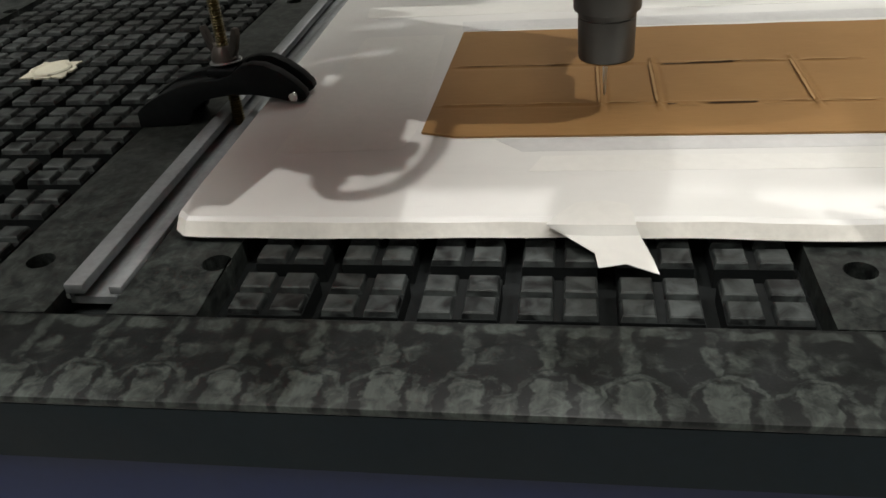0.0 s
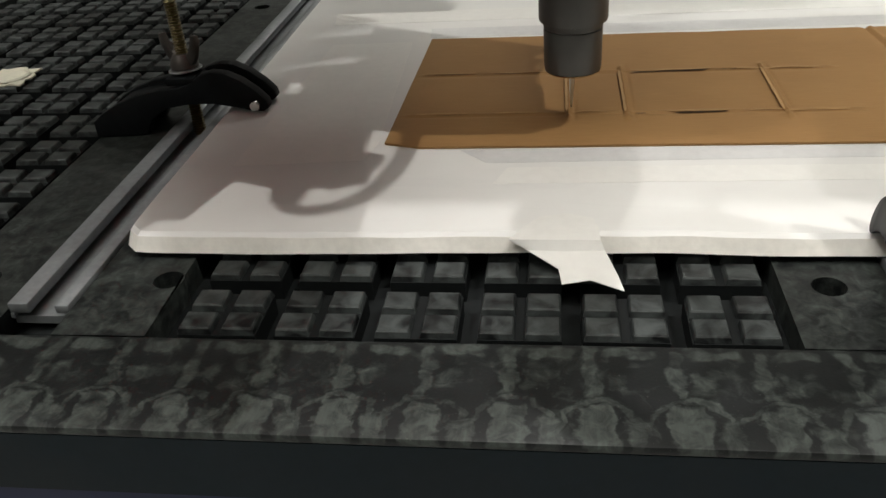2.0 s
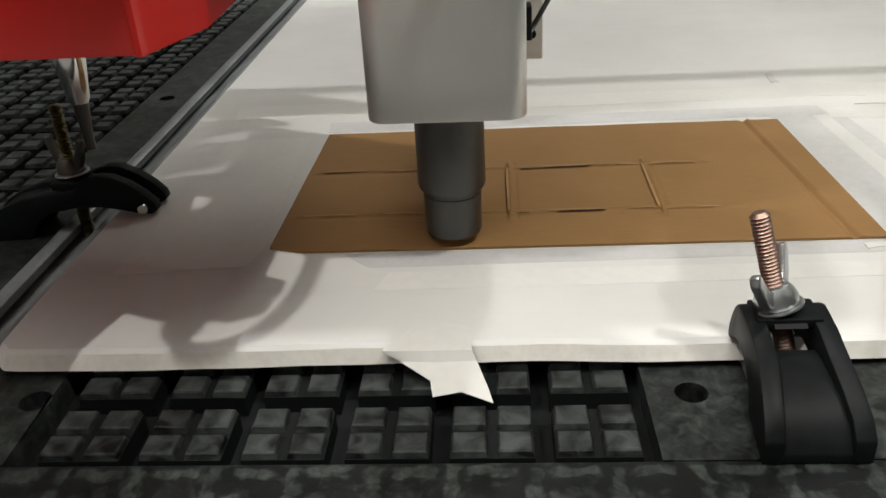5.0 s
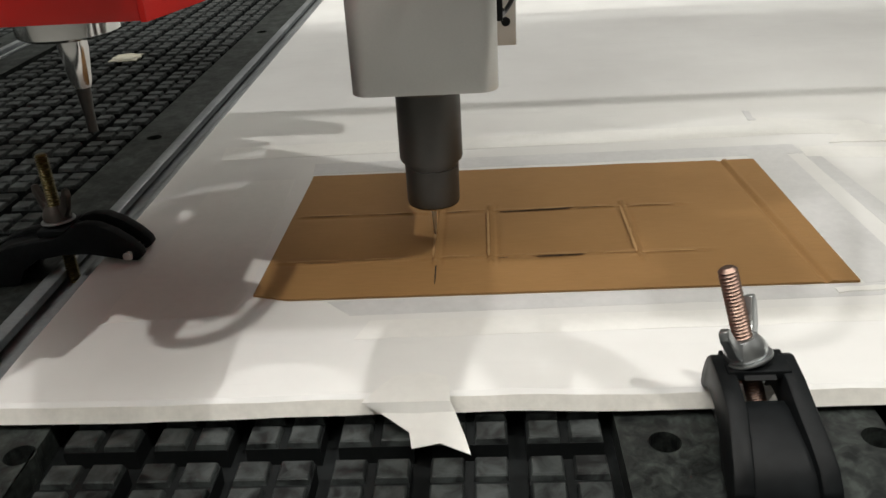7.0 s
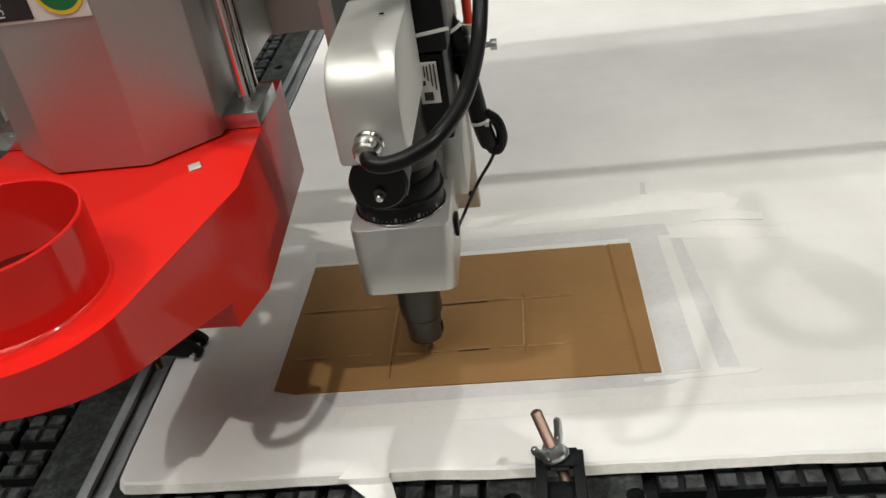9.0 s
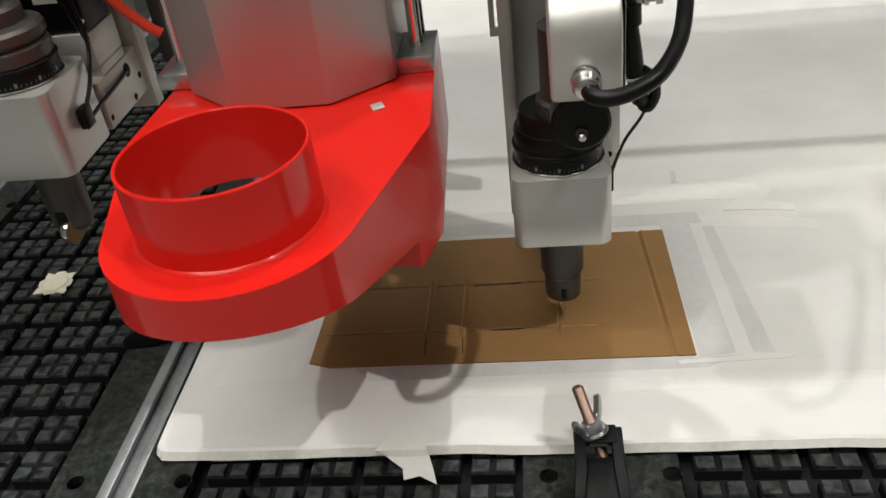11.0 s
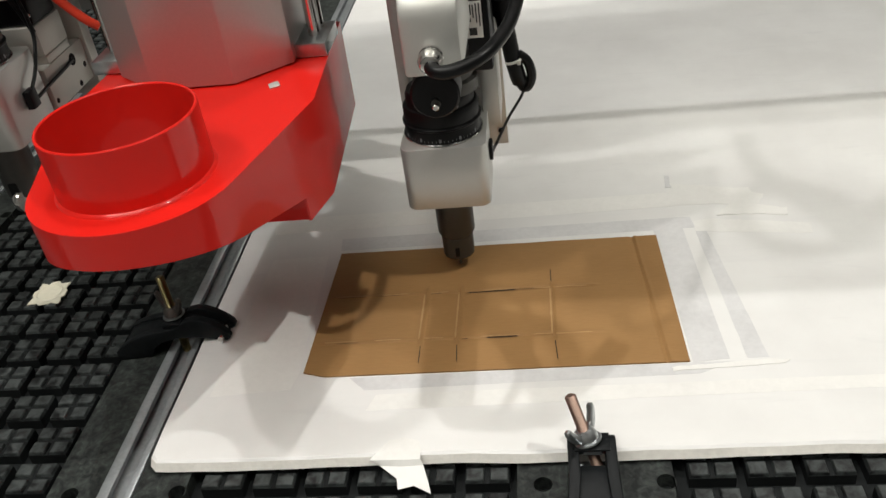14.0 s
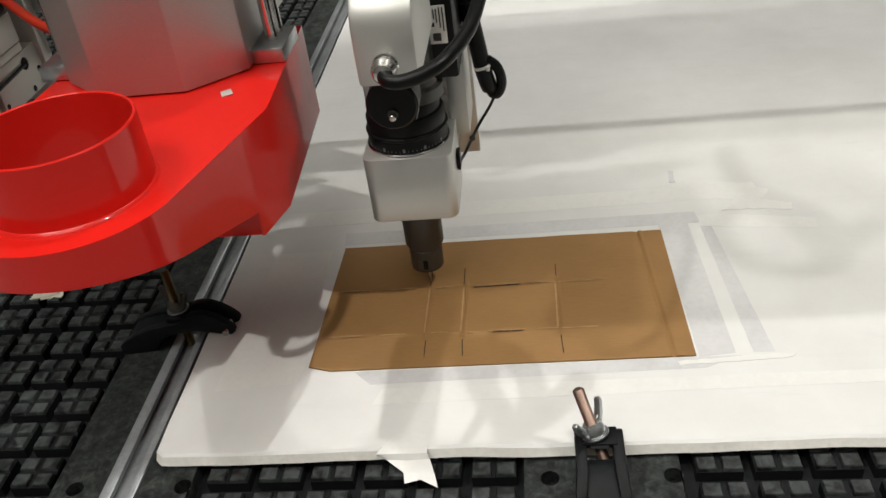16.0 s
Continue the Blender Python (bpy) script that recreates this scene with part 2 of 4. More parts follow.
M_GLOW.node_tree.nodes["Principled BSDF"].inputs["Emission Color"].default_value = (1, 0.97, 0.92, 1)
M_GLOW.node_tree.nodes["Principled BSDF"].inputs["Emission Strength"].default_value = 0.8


# ---- mesh helpers ----
def finish(bm, name, mat, smooth=True):
    me = bpy.data.meshes.new(name)
    bmesh.ops.recalc_face_normals(bm, faces=bm.faces)
    bm.to_mesh(me)
    bm.free()
    for m in mat if isinstance(mat, (list, tuple)) else (mat,):
        me.materials.append(m)
    if smooth:
        me.shade_smooth()
        me.set_sharp_from_angle(angle=radians(32))
    return me


def part(name, bm, mat, parent, label="", smooth=True):
    ob = new(name, finish(bm, name, mat, smooth))
    ob.parent = parent
    return tagged(ob, label) if label else ob


def thing(name, label, category, group="", at=(0, 0, 0)):
    ob = new(name)
    ob.location = at
    return tagged(ob, label, category, group)


def box(lo, hi, bevel=0.0, seg=2, bm=None, rot=None):
    own = bmesh.new()
    c = [(a + b) / 2 for a, b in zip(lo, hi)]
    s = [b - a for a, b in zip(lo, hi)]
    bmesh.ops.create_cube(own, size=1.0, matrix=Matrix.Diagonal((*s, 1)))
    if bevel > 0:
        bmesh.ops.bevel(own, geom=own.edges[:], offset=bevel, segments=seg, affect="EDGES", profile=0.5)
    bmesh.ops.transform(own, matrix=Matrix.Translation(c) @ (rot or Matrix()), verts=own.verts)
    return merge(bm, own)


def merge(bm, own):
    if bm is None:
        return own
    me = bpy.data.meshes.new("join")
    own.to_mesh(me)
    own.free()
    bm.from_mesh(me)
    bpy.data.meshes.remove(me)
    return bm


def lathe(profile, at=(0, 0, 0), seg=40, rot=None, bm=None, close=True):
    """Turns a profile of (radius, height) about the upright axis."""
    own = bmesh.new()
    rings = []
    for r, z in profile:
        if r < 1e-6:
            rings.append([own.verts.new((0, 0, z))])
        else:
            rings.append([own.verts.new((r * math.cos(2 * math.pi * k / seg), r * math.sin(2 * math.pi * k / seg), z)) for k in range(seg)])
    for a, b in zip(rings, rings[1:]):
        for k in range(seg):
            f = [a[k % len(a)], a[(k + 1) % len(a)], b[(k + 1) % len(b)], b[k % len(b)]]
            f = list(dict.fromkeys(f))
            if len(f) > 2:
                own.faces.new(f)
    bmesh.ops.transform(own, matrix=Matrix.Translation(at) @ (rot or Matrix()), verts=own.verts)
    return merge(bm, own)


def prism(outline, z0, z1, bevel=0.0, bm=None, rot=None):
    """Extrudes an outline of (x, y) from z0 to z1; z0 and z1 may be functions of (x, y)."""
    own = bmesh.new()
    f0 = z0 if callable(z0) else lambda x, y: z0
    f1 = z1 if callable(z1) else lambda x, y: z1
    lo = [own.verts.new((x, y, f0(x, y))) for x, y in outline]
    hi = [own.verts.new((x, y, f1(x, y))) for x, y in outline]
    n = len(outline)
    own.faces.new(lo[::-1])
    own.faces.new(hi)
    for k in range(n):
        own.faces.new((lo[k], lo[(k + 1) % n], hi[(k + 1) % n], hi[k]))
    if bevel > 0:
        bmesh.ops.recalc_face_normals(own, faces=own.faces)
        bmesh.ops.bevel(own, geom=[e for e in own.edges if len(e.link_faces) == 2 and e.calc_face_angle(0) > 0.5], offset=bevel, segments=2, affect="EDGES", profile=0.5)
    if rot:
        bmesh.ops.transform(own, matrix=rot, verts=own.verts)
    return merge(bm, own)


def tube(points, radius, seg=12, steps=10, bm=None):
    """A round cable through points, smoothed."""
    p = [Vector(q) for q in points]
    p = [p[0] * 2 - p[1]] + p + [p[-1] * 2 - p[-2]]
    path = []
    for i in range(1, len(p) - 2):
        for k in range(steps):
            u = k / steps
            path.append(0.5 * ((2 * p[i]) + (p[i + 1] - p[i - 1]) * u + (2 * p[i - 1] - 5 * p[i] + 4 * p[i + 1] - p[i + 2]) * u * u + (3 * p[i] - p[i - 1] - 3 * p[i + 1] + p[i + 2]) * u ** 3))
    path.append(p[-2])
    own = bmesh.new()
    rings, side = [], Vector((0.3, 0.2, 1)).normalized()
    for i, c in enumerate(path):
        d = (path[min(i + 1, len(path) - 1)] - path[max(i - 1, 0)]).normalized()
        side = (side - d * side.dot(d)).normalized()
        up = d.cross(side)
        rings.append([own.verts.new(c + radius * (math.cos(2 * math.pi * k / seg) * side + math.sin(2 * math.pi * k / seg) * up)) for k in range(seg)])
    for a, b in zip(rings, rings[1:]):
        for k in range(seg):
            own.faces.new((a[k], a[(k + 1) % seg], b[(k + 1) % seg], b[k]))
    own.faces.new(rings[0][::-1])
    own.faces.new(rings[-1])
    return merge(bm, own)


RX90 = pose(0, 0, 0, 90)
RY90 = pose(0, 0, 0, 0, 90)

# ---- hall ----
ob = new("floor", finish(box((-8, -7.5, -0.95), (8, 8.5, -0.85)), "floor", M_FLOOR))
tagged(ob, "grey sealed concrete hall floor", "floor", kind="structure")
ob = new("ceiling", finish(box((-8, -7.5, 6.5), (8, 8.5, 6.6)), "ceiling", M_WALL))
tagged(ob, "grey painted hall ceiling", "ceiling", kind="structure")
for nm, lo, hi in (("wall_west", (-8.1, -7.5, -0.85), (-8, 8.5, 6.5)), ("wall_east", (8, -7.5, -0.85), (8.1, 8.5, 6.5)), ("wall_south", (-8.1, -7.6, -0.85), (8.1, -7.5, 6.5)), ("wall_north", (-8.1, 8.5, -0.85), (8.1, 8.6, 6.5))):
    ob = new(nm, finish(box(lo, hi), nm, M_WALL))
    tagged(ob, "plain grey painted hall wall", "wall", kind="structure")

# ---- machine bed ----
FRONT, BEDBACK, LEFT, RIGHT = -0.117, 2.6, -1.18, 1.56
PERIOD, SLOT_X = 0.372, -0.0215
bed = thing("machine_bed", "black plastic cutting machine bed with studded pads", "machine bed")


def lane(x0, x1, hx):
    """A solid lane of the bed with real bores through its top."""
    own = bmesh.new()
    rim = [own.verts.new(c) for c in ((x0, -0.063, 0), (x1, -0.063, 0), (x1, BEDBACK, 0), (x0, BEDBACK, 0))]
    low = [own.verts.new((v.co.x, v.co.y, -0.030)) for v in rim]
    edges = [own.edges.new((rim[k], rim[(k + 1) % 4])) for k in range(4)]
    for k in range(4):
        own.faces.new((rim[k], low[k], low[(k + 1) % 4], rim[(k + 1) % 4]))
    for hy in (-0.0215, 0.42, 0.86, 1.30):
        top = [own.verts.new((hx + 0.0070 * math.cos(a * math.pi / 12), hy + 0.0070 * math.sin(a * math.pi / 12), 0)) for a in range(24)]
        bot = [own.verts.new((v.co.x, v.co.y, -0.024)) for v in top]
        edges += [own.edges.new((top[k], top[(k + 1) % 24])) for k in range(24)]
        for k in range(24):
            own.faces.new((top[k], top[(k + 1) % 24], bot[(k + 1) % 24], bot[k]))
        own.faces.new(bot)
    bmesh.ops.triangle_fill(own, edges=edges, use_beauty=True)
    return own


for k in range(-3, 4):
    x0 = SLOT_X + k * PERIOD
    part("lane", lane(x0 - 0.0585, x0 - 0.0145, x0 - 0.0395), M_BED, bed, smooth=False)
    part("lane", lane(x0 + 0.0145, x0 + 0.0555, x0 + 0.0495), M_BED, bed, smooth=False)
part("front_strip", box((LEFT, FRONT, -0.0040), (RIGHT, -0.0631, 0.0), 0.0012), M_BED, bed, "black plastic front strip with curved rub marks")
part("bed_skirt", box((LEFT, FRONT + 0.0003, -0.032), (RIGHT, -0.0640, -0.0041)), M_EDGEBLK, bed)
part("sunken_floor", box((LEFT, -0.0631, -0.030), (RIGHT, BEDBACK, -0.0130)), M_PAD_SHADE, bed)
part("base_frame", box((LEFT, FRONT + 0.006, -0.86), (RIGHT, BEDBACK, -0.0325), 0.004), M_BLUE, bed, "dark blue painted steel base frame")

# aluminium clamping channels
def channel(k):
    x = SLOT_X + k * PERIOD
    ch = thing("clamp_channel", "extruded aluminium slotted channel let into the bed", "channel", "clamping channels", (x, 0, 0))
    y0, y1 = -0.046, BEDBACK - 0.05
    part("left_lip", box((-0.0140, y0, -0.002), (-0.0045, y1, 0.0032), 0.0008), M_RAIL, ch)
    part("right_lip", box((0.0075, y0, -0.002), (0.0140, y1, 0.0024), 0.0008), M_RAIL, ch)
    part("trough", box((-0.0140, y0 + 0.002, -0.0085), (0.0140, y1, -0.0046)), M_RAIL, ch)
    part("left_web", box((-0.0140, y0, -0.0045), (-0.0120, y1, -0.0021)), M_RAIL, ch)
    part("right_web", box((0.0120, y0, -0.0045), (0.0140, y1, -0.0021)), M_RAIL, ch)


for k in range(-2, 4):
    channel(k)


# studded vacuum pads
STUDS = [(0.0003 + i * 0.0184, 0.0003 + j * 0.0165) for i in (0, 1) for j in (0, 1)]


def stud_bm():
    top, n, w, d = bmesh.new(), 0.0009, 0.0145, 0.0129
    rings = []
    for g, z in ((0.0, -0.0034), (n * 0.65, -0.0007), (n * 1.3, 0.0)):
        rings.append([top.verts.new(c) for c in ((g, g, z), (w - g, g, z), (w - g, d - g, z), (g, d - g, z))])
    for lo, hi in zip(rings, rings[1:]):
        for q in range(4):
            top.faces.new((lo[q], lo[(q + 1) % 4], hi[(q + 1) % 4], hi[q]))
    top.faces.new(rings[-1])
    return top


plinth_mesh = finish(box((0, 0, -0.0130), (0.0335, 0.0300, -0.0032)), "pad", M_PAD_SHADE, False)
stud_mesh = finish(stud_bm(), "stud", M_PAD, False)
spots_near, spots_far = [], []
for k in range(-3, 4):
    for i in range(6):
        for j in range(0, 60):
            x, y = 0.045 + 0.0415 * i + (k * PERIOD), -0.0575 + 0.0405 * j
            if x < LEFT or x > RIGHT - 0.04 or (x > 0.012 and 0.02 < y):
                continue
            (spots_near if (-0.36 < x < 0.9 and y < 0.75) else spots_far).append((x, y))

# ---- board, card and tapes ----
TOP = 0.012


def board():
    own = bmesh.new()
    x1, y1, n = 1.34, 2.30, 220
    edge = []
    for q in range(n + 1):
        x = x1 * q / n
        y = 0.0012 * noise.noise(Vector((x * 22, 0, 1))) + 0.0016 * noise.noise(Vector((x * 7, 4, 1)))
        y -= 0.0025
        if x < 0.008:
            y += 0.006 * (1 - x / 0.008) ** 2
        edge.append((x, y))
    side = [(x1, y1), (0.0, y1)]
    for q in range(80, 0, -1):
        y = 0.006 + (y1 - 0.006) * q / 80
        side.append((0.0012 * noise.noise(Vector((y * 14, 9, 2))), y))
    out = edge + side
    c = (x1 / 2, y1 / 2)
    lo = [own.verts.new((x - 0.0008, y - 0.0010 if y < c[1] else y, 0.0036 - 0.0010 * noise.noise(Vector((x * 9, y * 9, 3))))) for x, y in out]
    md = [own.verts.new((x + (0.0006 if x < c[0] else 0), y + (0.0020 if y < c[1] else 0), TOP - 0.0016 + 0.0005 * noise.noise(Vector((x * 40, y * 40, 6))))) for x, y in out]
    hi = [own.verts.new((x + (0.0016 if x < c[0] else -0.0012), y + (0.0042 if y < c[1] else -0.0012), TOP)) for x, y in out]
    own.faces.new(lo[::-1])
    own.faces.new(hi)
    for q in range(len(out)):
        j = (q + 1) % len(out)
        w = own.faces.new((lo[q], lo[j], md[j], md[q]))
        w.material_index = 1
        own.faces.new((md[q], md[j], hi[j], hi[q]))
    return own


ob = thing("foam_board", "white foam sheet with worn taped front edge, lying on the bed", "foam board")
part("foam_sheet", board(), (M_FOAM, M_EDGE), ob, smooth=False)
# Black sheet added for the dark shadow gap below the board's edge.
part("gap_shade_sheet", box((0.012, 0.010, 0.0002), (1.33, 2.29, 0.0046)), M_EDGEBLK, ob, "black sheet added for the shadow gap under the board")

CX0, CX1, CY0, CY1 = 0.108, 0.4305, 0.0885, 0.2725
CREASES_X = ((0.207, 0.128, 0.199), (0.2395, 0.128, 0.199), (0.3245, 0.128, 0.199))
CREASES_Y = ((0.1305, 0.115, 0.366), (0.1965, 0.115, 0.366))


def card_height(x, y):
    ups, downs = [0.0], [0.0]
    for cx, a, b in CREASES_X:
        if a - 0.004 < y < b + 0.004:
            d = x - cx
            ups.append(0.0017 * math.exp(-((d + 0.0012) / 0.0015) ** 2))
            downs.append(0.0005 * math.exp(-((d - 0.0022) / 0.0013) ** 2))
    for cy, a, b in CREASES_Y:
        if a < x < b:
            d = y - cy
            ups.append(0.0009 * math.exp(-((d - 0.0012) / 0.0015) ** 2) * (0.7 + 0.8 * noise.noise(Vector((x * 60, cy * 50, 0)))))
            downs.append(0.0003 * math.exp(-((d + 0.0020) / 0.0013) ** 2))
    fold = x - (0.4075 + (0.2725 - y) * 0.04)
    ups.append(0.0007 * math.exp(-((fold - 0.0020) / 0.0016) ** 2))
    downs.append(0.0013 * math.exp(-((fold + 0.0014) / 0.0016) ** 2))
    z = 0.0016 + max(ups) - max(downs)
    z += 0.0003 * noise.noise(Vector((x * 25, y * 25, 3)))
    return TOP + z


def card_mesh():
    def lines(lo, hi, marks, step, fine):
        vals, v = {round(lo, 5), round(hi, 5)}, lo
        while v < hi:
            vals.add(round(v, 5))
            v += fine if any(abs(v - m) < 0.006 for m in marks) else step
        return sorted(vals)
    xs = lines(CX0, CX1, [c[0] for c in CREASES_X] + [0.4105], 0.004, 0.0006)
    ys = lines(CY0, CY1, [c[0] for c in CREASES_Y], 0.004, 0.0006)
    own = bmesh.new()
    rows = []
    for y in ys:
        row = []
        for x in xs:
            u = (x - CX0) / (CX1 - CX0)
            w = (y - CY0) / (CY1 - CY0)
            # slight skew of the hand-cut sheet; clipped front corner
            px = x + 0.0035 * u * (1 - w) + 0.004 * (1 - u) * w
            py = y + 0.002 * u
            if u < 0.06 and w < 0.05:
                py += 0.006 * (1 - u / 0.06) * (1 - w / 0.05)
            row.append(own.verts.new((px, py, card_height(x, y))))
        rows.append(row)
    for a, b in zip(rows, rows[1:]):
        for k in range(len(xs) - 1):
            own.faces.new((a[k], a[k + 1], b[k + 1], b[k]))
    rim = [v for v in rows[0]] + [r[-1] for r in rows[1:]] + rows[-1][-2::-1] + [r[0] for r in rows[-2:0:-1]]
    low = [own.verts.new((v.co.x, v.co.y, TOP + 0.0003)) for v in rim]
    for k in range(len(rim)):
        own.faces.new((rim[k], low[k], low[(k + 1) % len(rim)], rim[(k + 1) % len(rim)]))
    return own


card = thing("cardboard_sheet", "brown corrugated cardboard blank with creases, taped to the board", "cardboard")
part("sheet", card_mesh(), M_CARD, card)


def slit(x0, y0, x1, y1, width, rough=0.3):
    own = bmesh.new()
    n, a, b = 14, [], []
    d = Vector((x1 - x0, y1 - y0))
    nrm = Vector((-d.y, d.x)).normalized()
    for k in range(n + 1):
        c = Vector((x0, y0)) + d * k / n
        w = width * (0.5 + rough * noise.noise(Vector((k * 0.9, x0 * 99, y0 * 77)))) * (0.25 if k in (0, n) else 1)
        z = max(card_height(c.x, c.y), TOP + 0.0016) + 0.00025
        a.append(own.verts.new((*(c + nrm * w), z)))
        b.append(own.verts.new((*(c - nrm * w), z)))
    for k in range(n):
        own.faces.new((a[k], a[k + 1], b[k + 1], b[k]))
    return own


for s in ((0.246, 0.1957, 0.292, 0.1966, 0.0012), (0.297, 0.1966, 0.310, 0.1970, 0.0005), (0.266, 0.1300, 0.294, 0.1304, 0.0011), (0.244, 0.1298, 0.250, 0.1300, 0.0007), (0.122, 0.1965, 0.148, 0.1968, 0.0005), (0.160, 0.1965, 0.182, 0.1968, 0.0004), (0.130, 0.1300, 0.152, 0.1303, 0.0004), (0.212, 0.1965, 0.222, 0.1968, 0.0005)):
    part("torn_slit", slit(*s), M_SLIT, card)
# Paler strips on the ridges: scuffing, with the crease highlight painted in.
for cx, a, b in CREASES_X:
    part("scuffed_crease_highlight", slit(cx - 0.0008, a + 0.002, cx - 0.0008, b - 0.003, 0.0015, 0.3), M_WORN_HILITE, card)
for cy, a, b in CREASES_Y:
    for u0, u1 in ((0.02, 0.14), (0.20, 0.30), (0.385, 0.45), (0.58, 0.72), (0.76, 0.97)):
        part("scuffed_crease_highlight", slit(a + (b - a) * u0, cy + 0.0011, a + (b - a) * u1, cy + 0.0011, 0.0011, 0.5), M_WORN_HILITE, card)
CUTS = []
for x0, y0, x1, y1, t0 in ((0.2083, 0.1000, 0.2080, 0.1285, 3.2), (0.2415, 0.1000, 0.2400, 0.1285, 10.2), (0.3272, 0.0985, 0.3255, 0.1285, 11.4), (0.3250, 0.1985, 0.3248, 0.2270, 12.9), (0.2385, 0.1985, 0.2380, 0.2270, 14.3), (0.2065, 0.1985, 0.2060, 0.2250, 15.5)):
    cut = part("knife_cut", slit(x0, y0, x1, y1, 0.0008, 0.15), M_SLIT, card)
    CUTS.append((cut, t0))


def strip(name, label, pts, mat, lift=0.00035, wave=0.0004):
    """A flat torn strip of tape on the board."""
    own = bmesh.new()
    out = []
    for (x0, y0), (x1, y1) in zip(pts, pts[1:] + pts[:1]):
        n = max(2, int(math.hypot(x1 - x0, y1 - y0) / 0.006))
        for k in range(n):
            x, y = x0 + (x1 - x0) * k / n, y0 + (y1 - y0) * k / n
            out.append((x + wave * noise.noise(Vector((x * 300, y * 300, 1))), y + wave * noise.noise(Vector((x * 300, y * 300, 7)))))
    vs = [own.verts.new((x, y, TOP + lift)) for x, y in out]
    f = own.faces.new(vs)
    ret = bmesh.ops.extrude_face_region(own, geom=[f])
    bmesh.ops.translate(own, verts=[e for e in ret["geom"] if isinstance(e, bmesh.types.BMVert)], vec=(0, 0, -lift * 0.9))
    ob = new(name, finish(own, name, mat, False))
    return tagged(ob, label, "tape", "tapes on the board")


strip("tape", "worn grey adhesive tape along the cardboard", [(0.150, 0.0870), (0.165, 0.0715), (0.440, 0.0770), (0.470, 0.0900), (0.432, 0.0900)], M_FILM, 0.00012)
strip("tape", "worn grey adhesive tape along the cardboard", [(0.4365, 0.0900), (0.4660, 0.0930), (0.4580, 0.2900), (0.4290, 0.2900)], M_FILM, 0.00018)
strip("tape", "narrow grey adhesive tape residue", [(0.480, 0.0930), (0.497, 0.0930), (0.4790, 0.2900), (0.4690, 0.2900)], M_FILM, 0.00012)
strip("tape", "worn grey adhesive tape behind the cardboard", [(0.110, 0.2800), (0.470, 0.2860), (0.468, 0.3060), (0.108, 0.3020)], M_FILM, 0.00012)
strip("tape", "long white paper tape across the board", [(0.030, 0.3180), (0.540, 0.3290), (0.536, 0.3560), (0.026, 0.3480)], M_TAPE, 0.00016)
strip("tape", "torn end of white paper tape", [(0.450, 0.3300), (0.540, 0.3230), (0.548, 0.3400), (0.520, 0.3560), (0.455, 0.3740)], M_TAPE, 0.0003, 0.002)
strip("tape", "white paper tape beside the cardboard", [(0.030, 0.0700), (0.100, 0.0760), (0.104, 0.0960), (0.098, 0.2720), (0.040, 0.2700)], M_TAPE, 0.00012)
strip("tape", "long white paper tape near the front edge", [(0.170, 0.0480), (0.640, 0.0560), (0.640, 0.0690), (0.176, 0.0660)], M_TAPE, 0.00016, 0.001)


strip("tape", "curled torn scrap of clear tape", [(0.494, 0.3040), (0.520, 0.3050), (0.562, 0.2990), (0.564, 0.3110), (0.540, 0.3190), (0.519, 0.3350), (0.512, 0.3260)], M_TAPE, 0.0010, 0.0024)
strip("tape", "narrow torn tape residue", [(0.452, 0.3650), (0.4575, 0.3650), (0.4590, 0.3890), (0.4540, 0.3890)], M_FILM, 0.0006, 0.0016)
strip("tape", "wide faint tape residue", [(0.470, 0.2790), (0.578, 0.2650), (0.580, 0.2830), (0.490, 0.3000), (0.470, 0.2980)], M_TAPE, 0.0002, 0.0016)


strip("tape", "torn edge of white paper tape", [(0.419, 0.0800), (0.504, 0.0850), (0.512, 0.0880), (0.500, 0.0905), (0.472, 0.0890), (0.419, 0.0850)], M_TAPE, 0.0007, 0.0016)


def front_tape():
    own = bmesh.new()
    prof = [[(0.193, 0.014), (0.205, 0.017), (0.217, 0.013)], [(0.186, 0.004), (0.201, 0.004), (0.2190, 0.004)], [(0.180, -0.0048), (0.2005, -0.0050), (0.2195, -0.0048)], [(0.188, -0.0068), (0.2035, -0.0080), (0.2215, -0.0072)], [(0.2015, -0.0165), (0.2130, -0.0175), (0.2262, -0.0215)], [(0.2030, -0.0255), (0.2150, -0.0220), (0.2285, -0.0300)]]
    hts = (TOP + 0.0004, TOP + 0.0006, TOP - 0.0004, 0.0075, 0.0042, 0.0022)
    rows = []
    for r, h in zip(prof, hts):
        rows.append([own.verts.new((x, y, h + 0.0006 * noise.noise(Vector((x * 200, y * 200, 5))))) for x, y in r])
    for a, b in zip(rows, rows[1:]):
        for k in range(2):
            own.faces.new((a[k], a[k + 1], b[k + 1], b[k]))
    bmesh.ops.subdivide_edges(own, edges=own.edges[:], cuts=2, use_grid_fill=True, smooth=0.3)
    geo = own.faces[:]
    ret = bmesh.ops.extrude_face_region(own, geom=geo)
    bmesh.ops.translate(own, verts=[e for e in ret["geom"] if isinstance(e, bmesh.types.BMVert)], vec=(0, 0, 0.0003))
    return own


ob = new("tape", finish(front_tape(), "tape", M_TAPE))
tagged(ob, "crumpled white paper tape hanging over the front edge of the board", "tape", "tapes on the board")


# ---- clamps ----
TO_YZ = Matrix(((0, 0, 1, 0), (1, 0, 0, 0), (0, 1, 0, 0), (0, 0, 0, 1)))


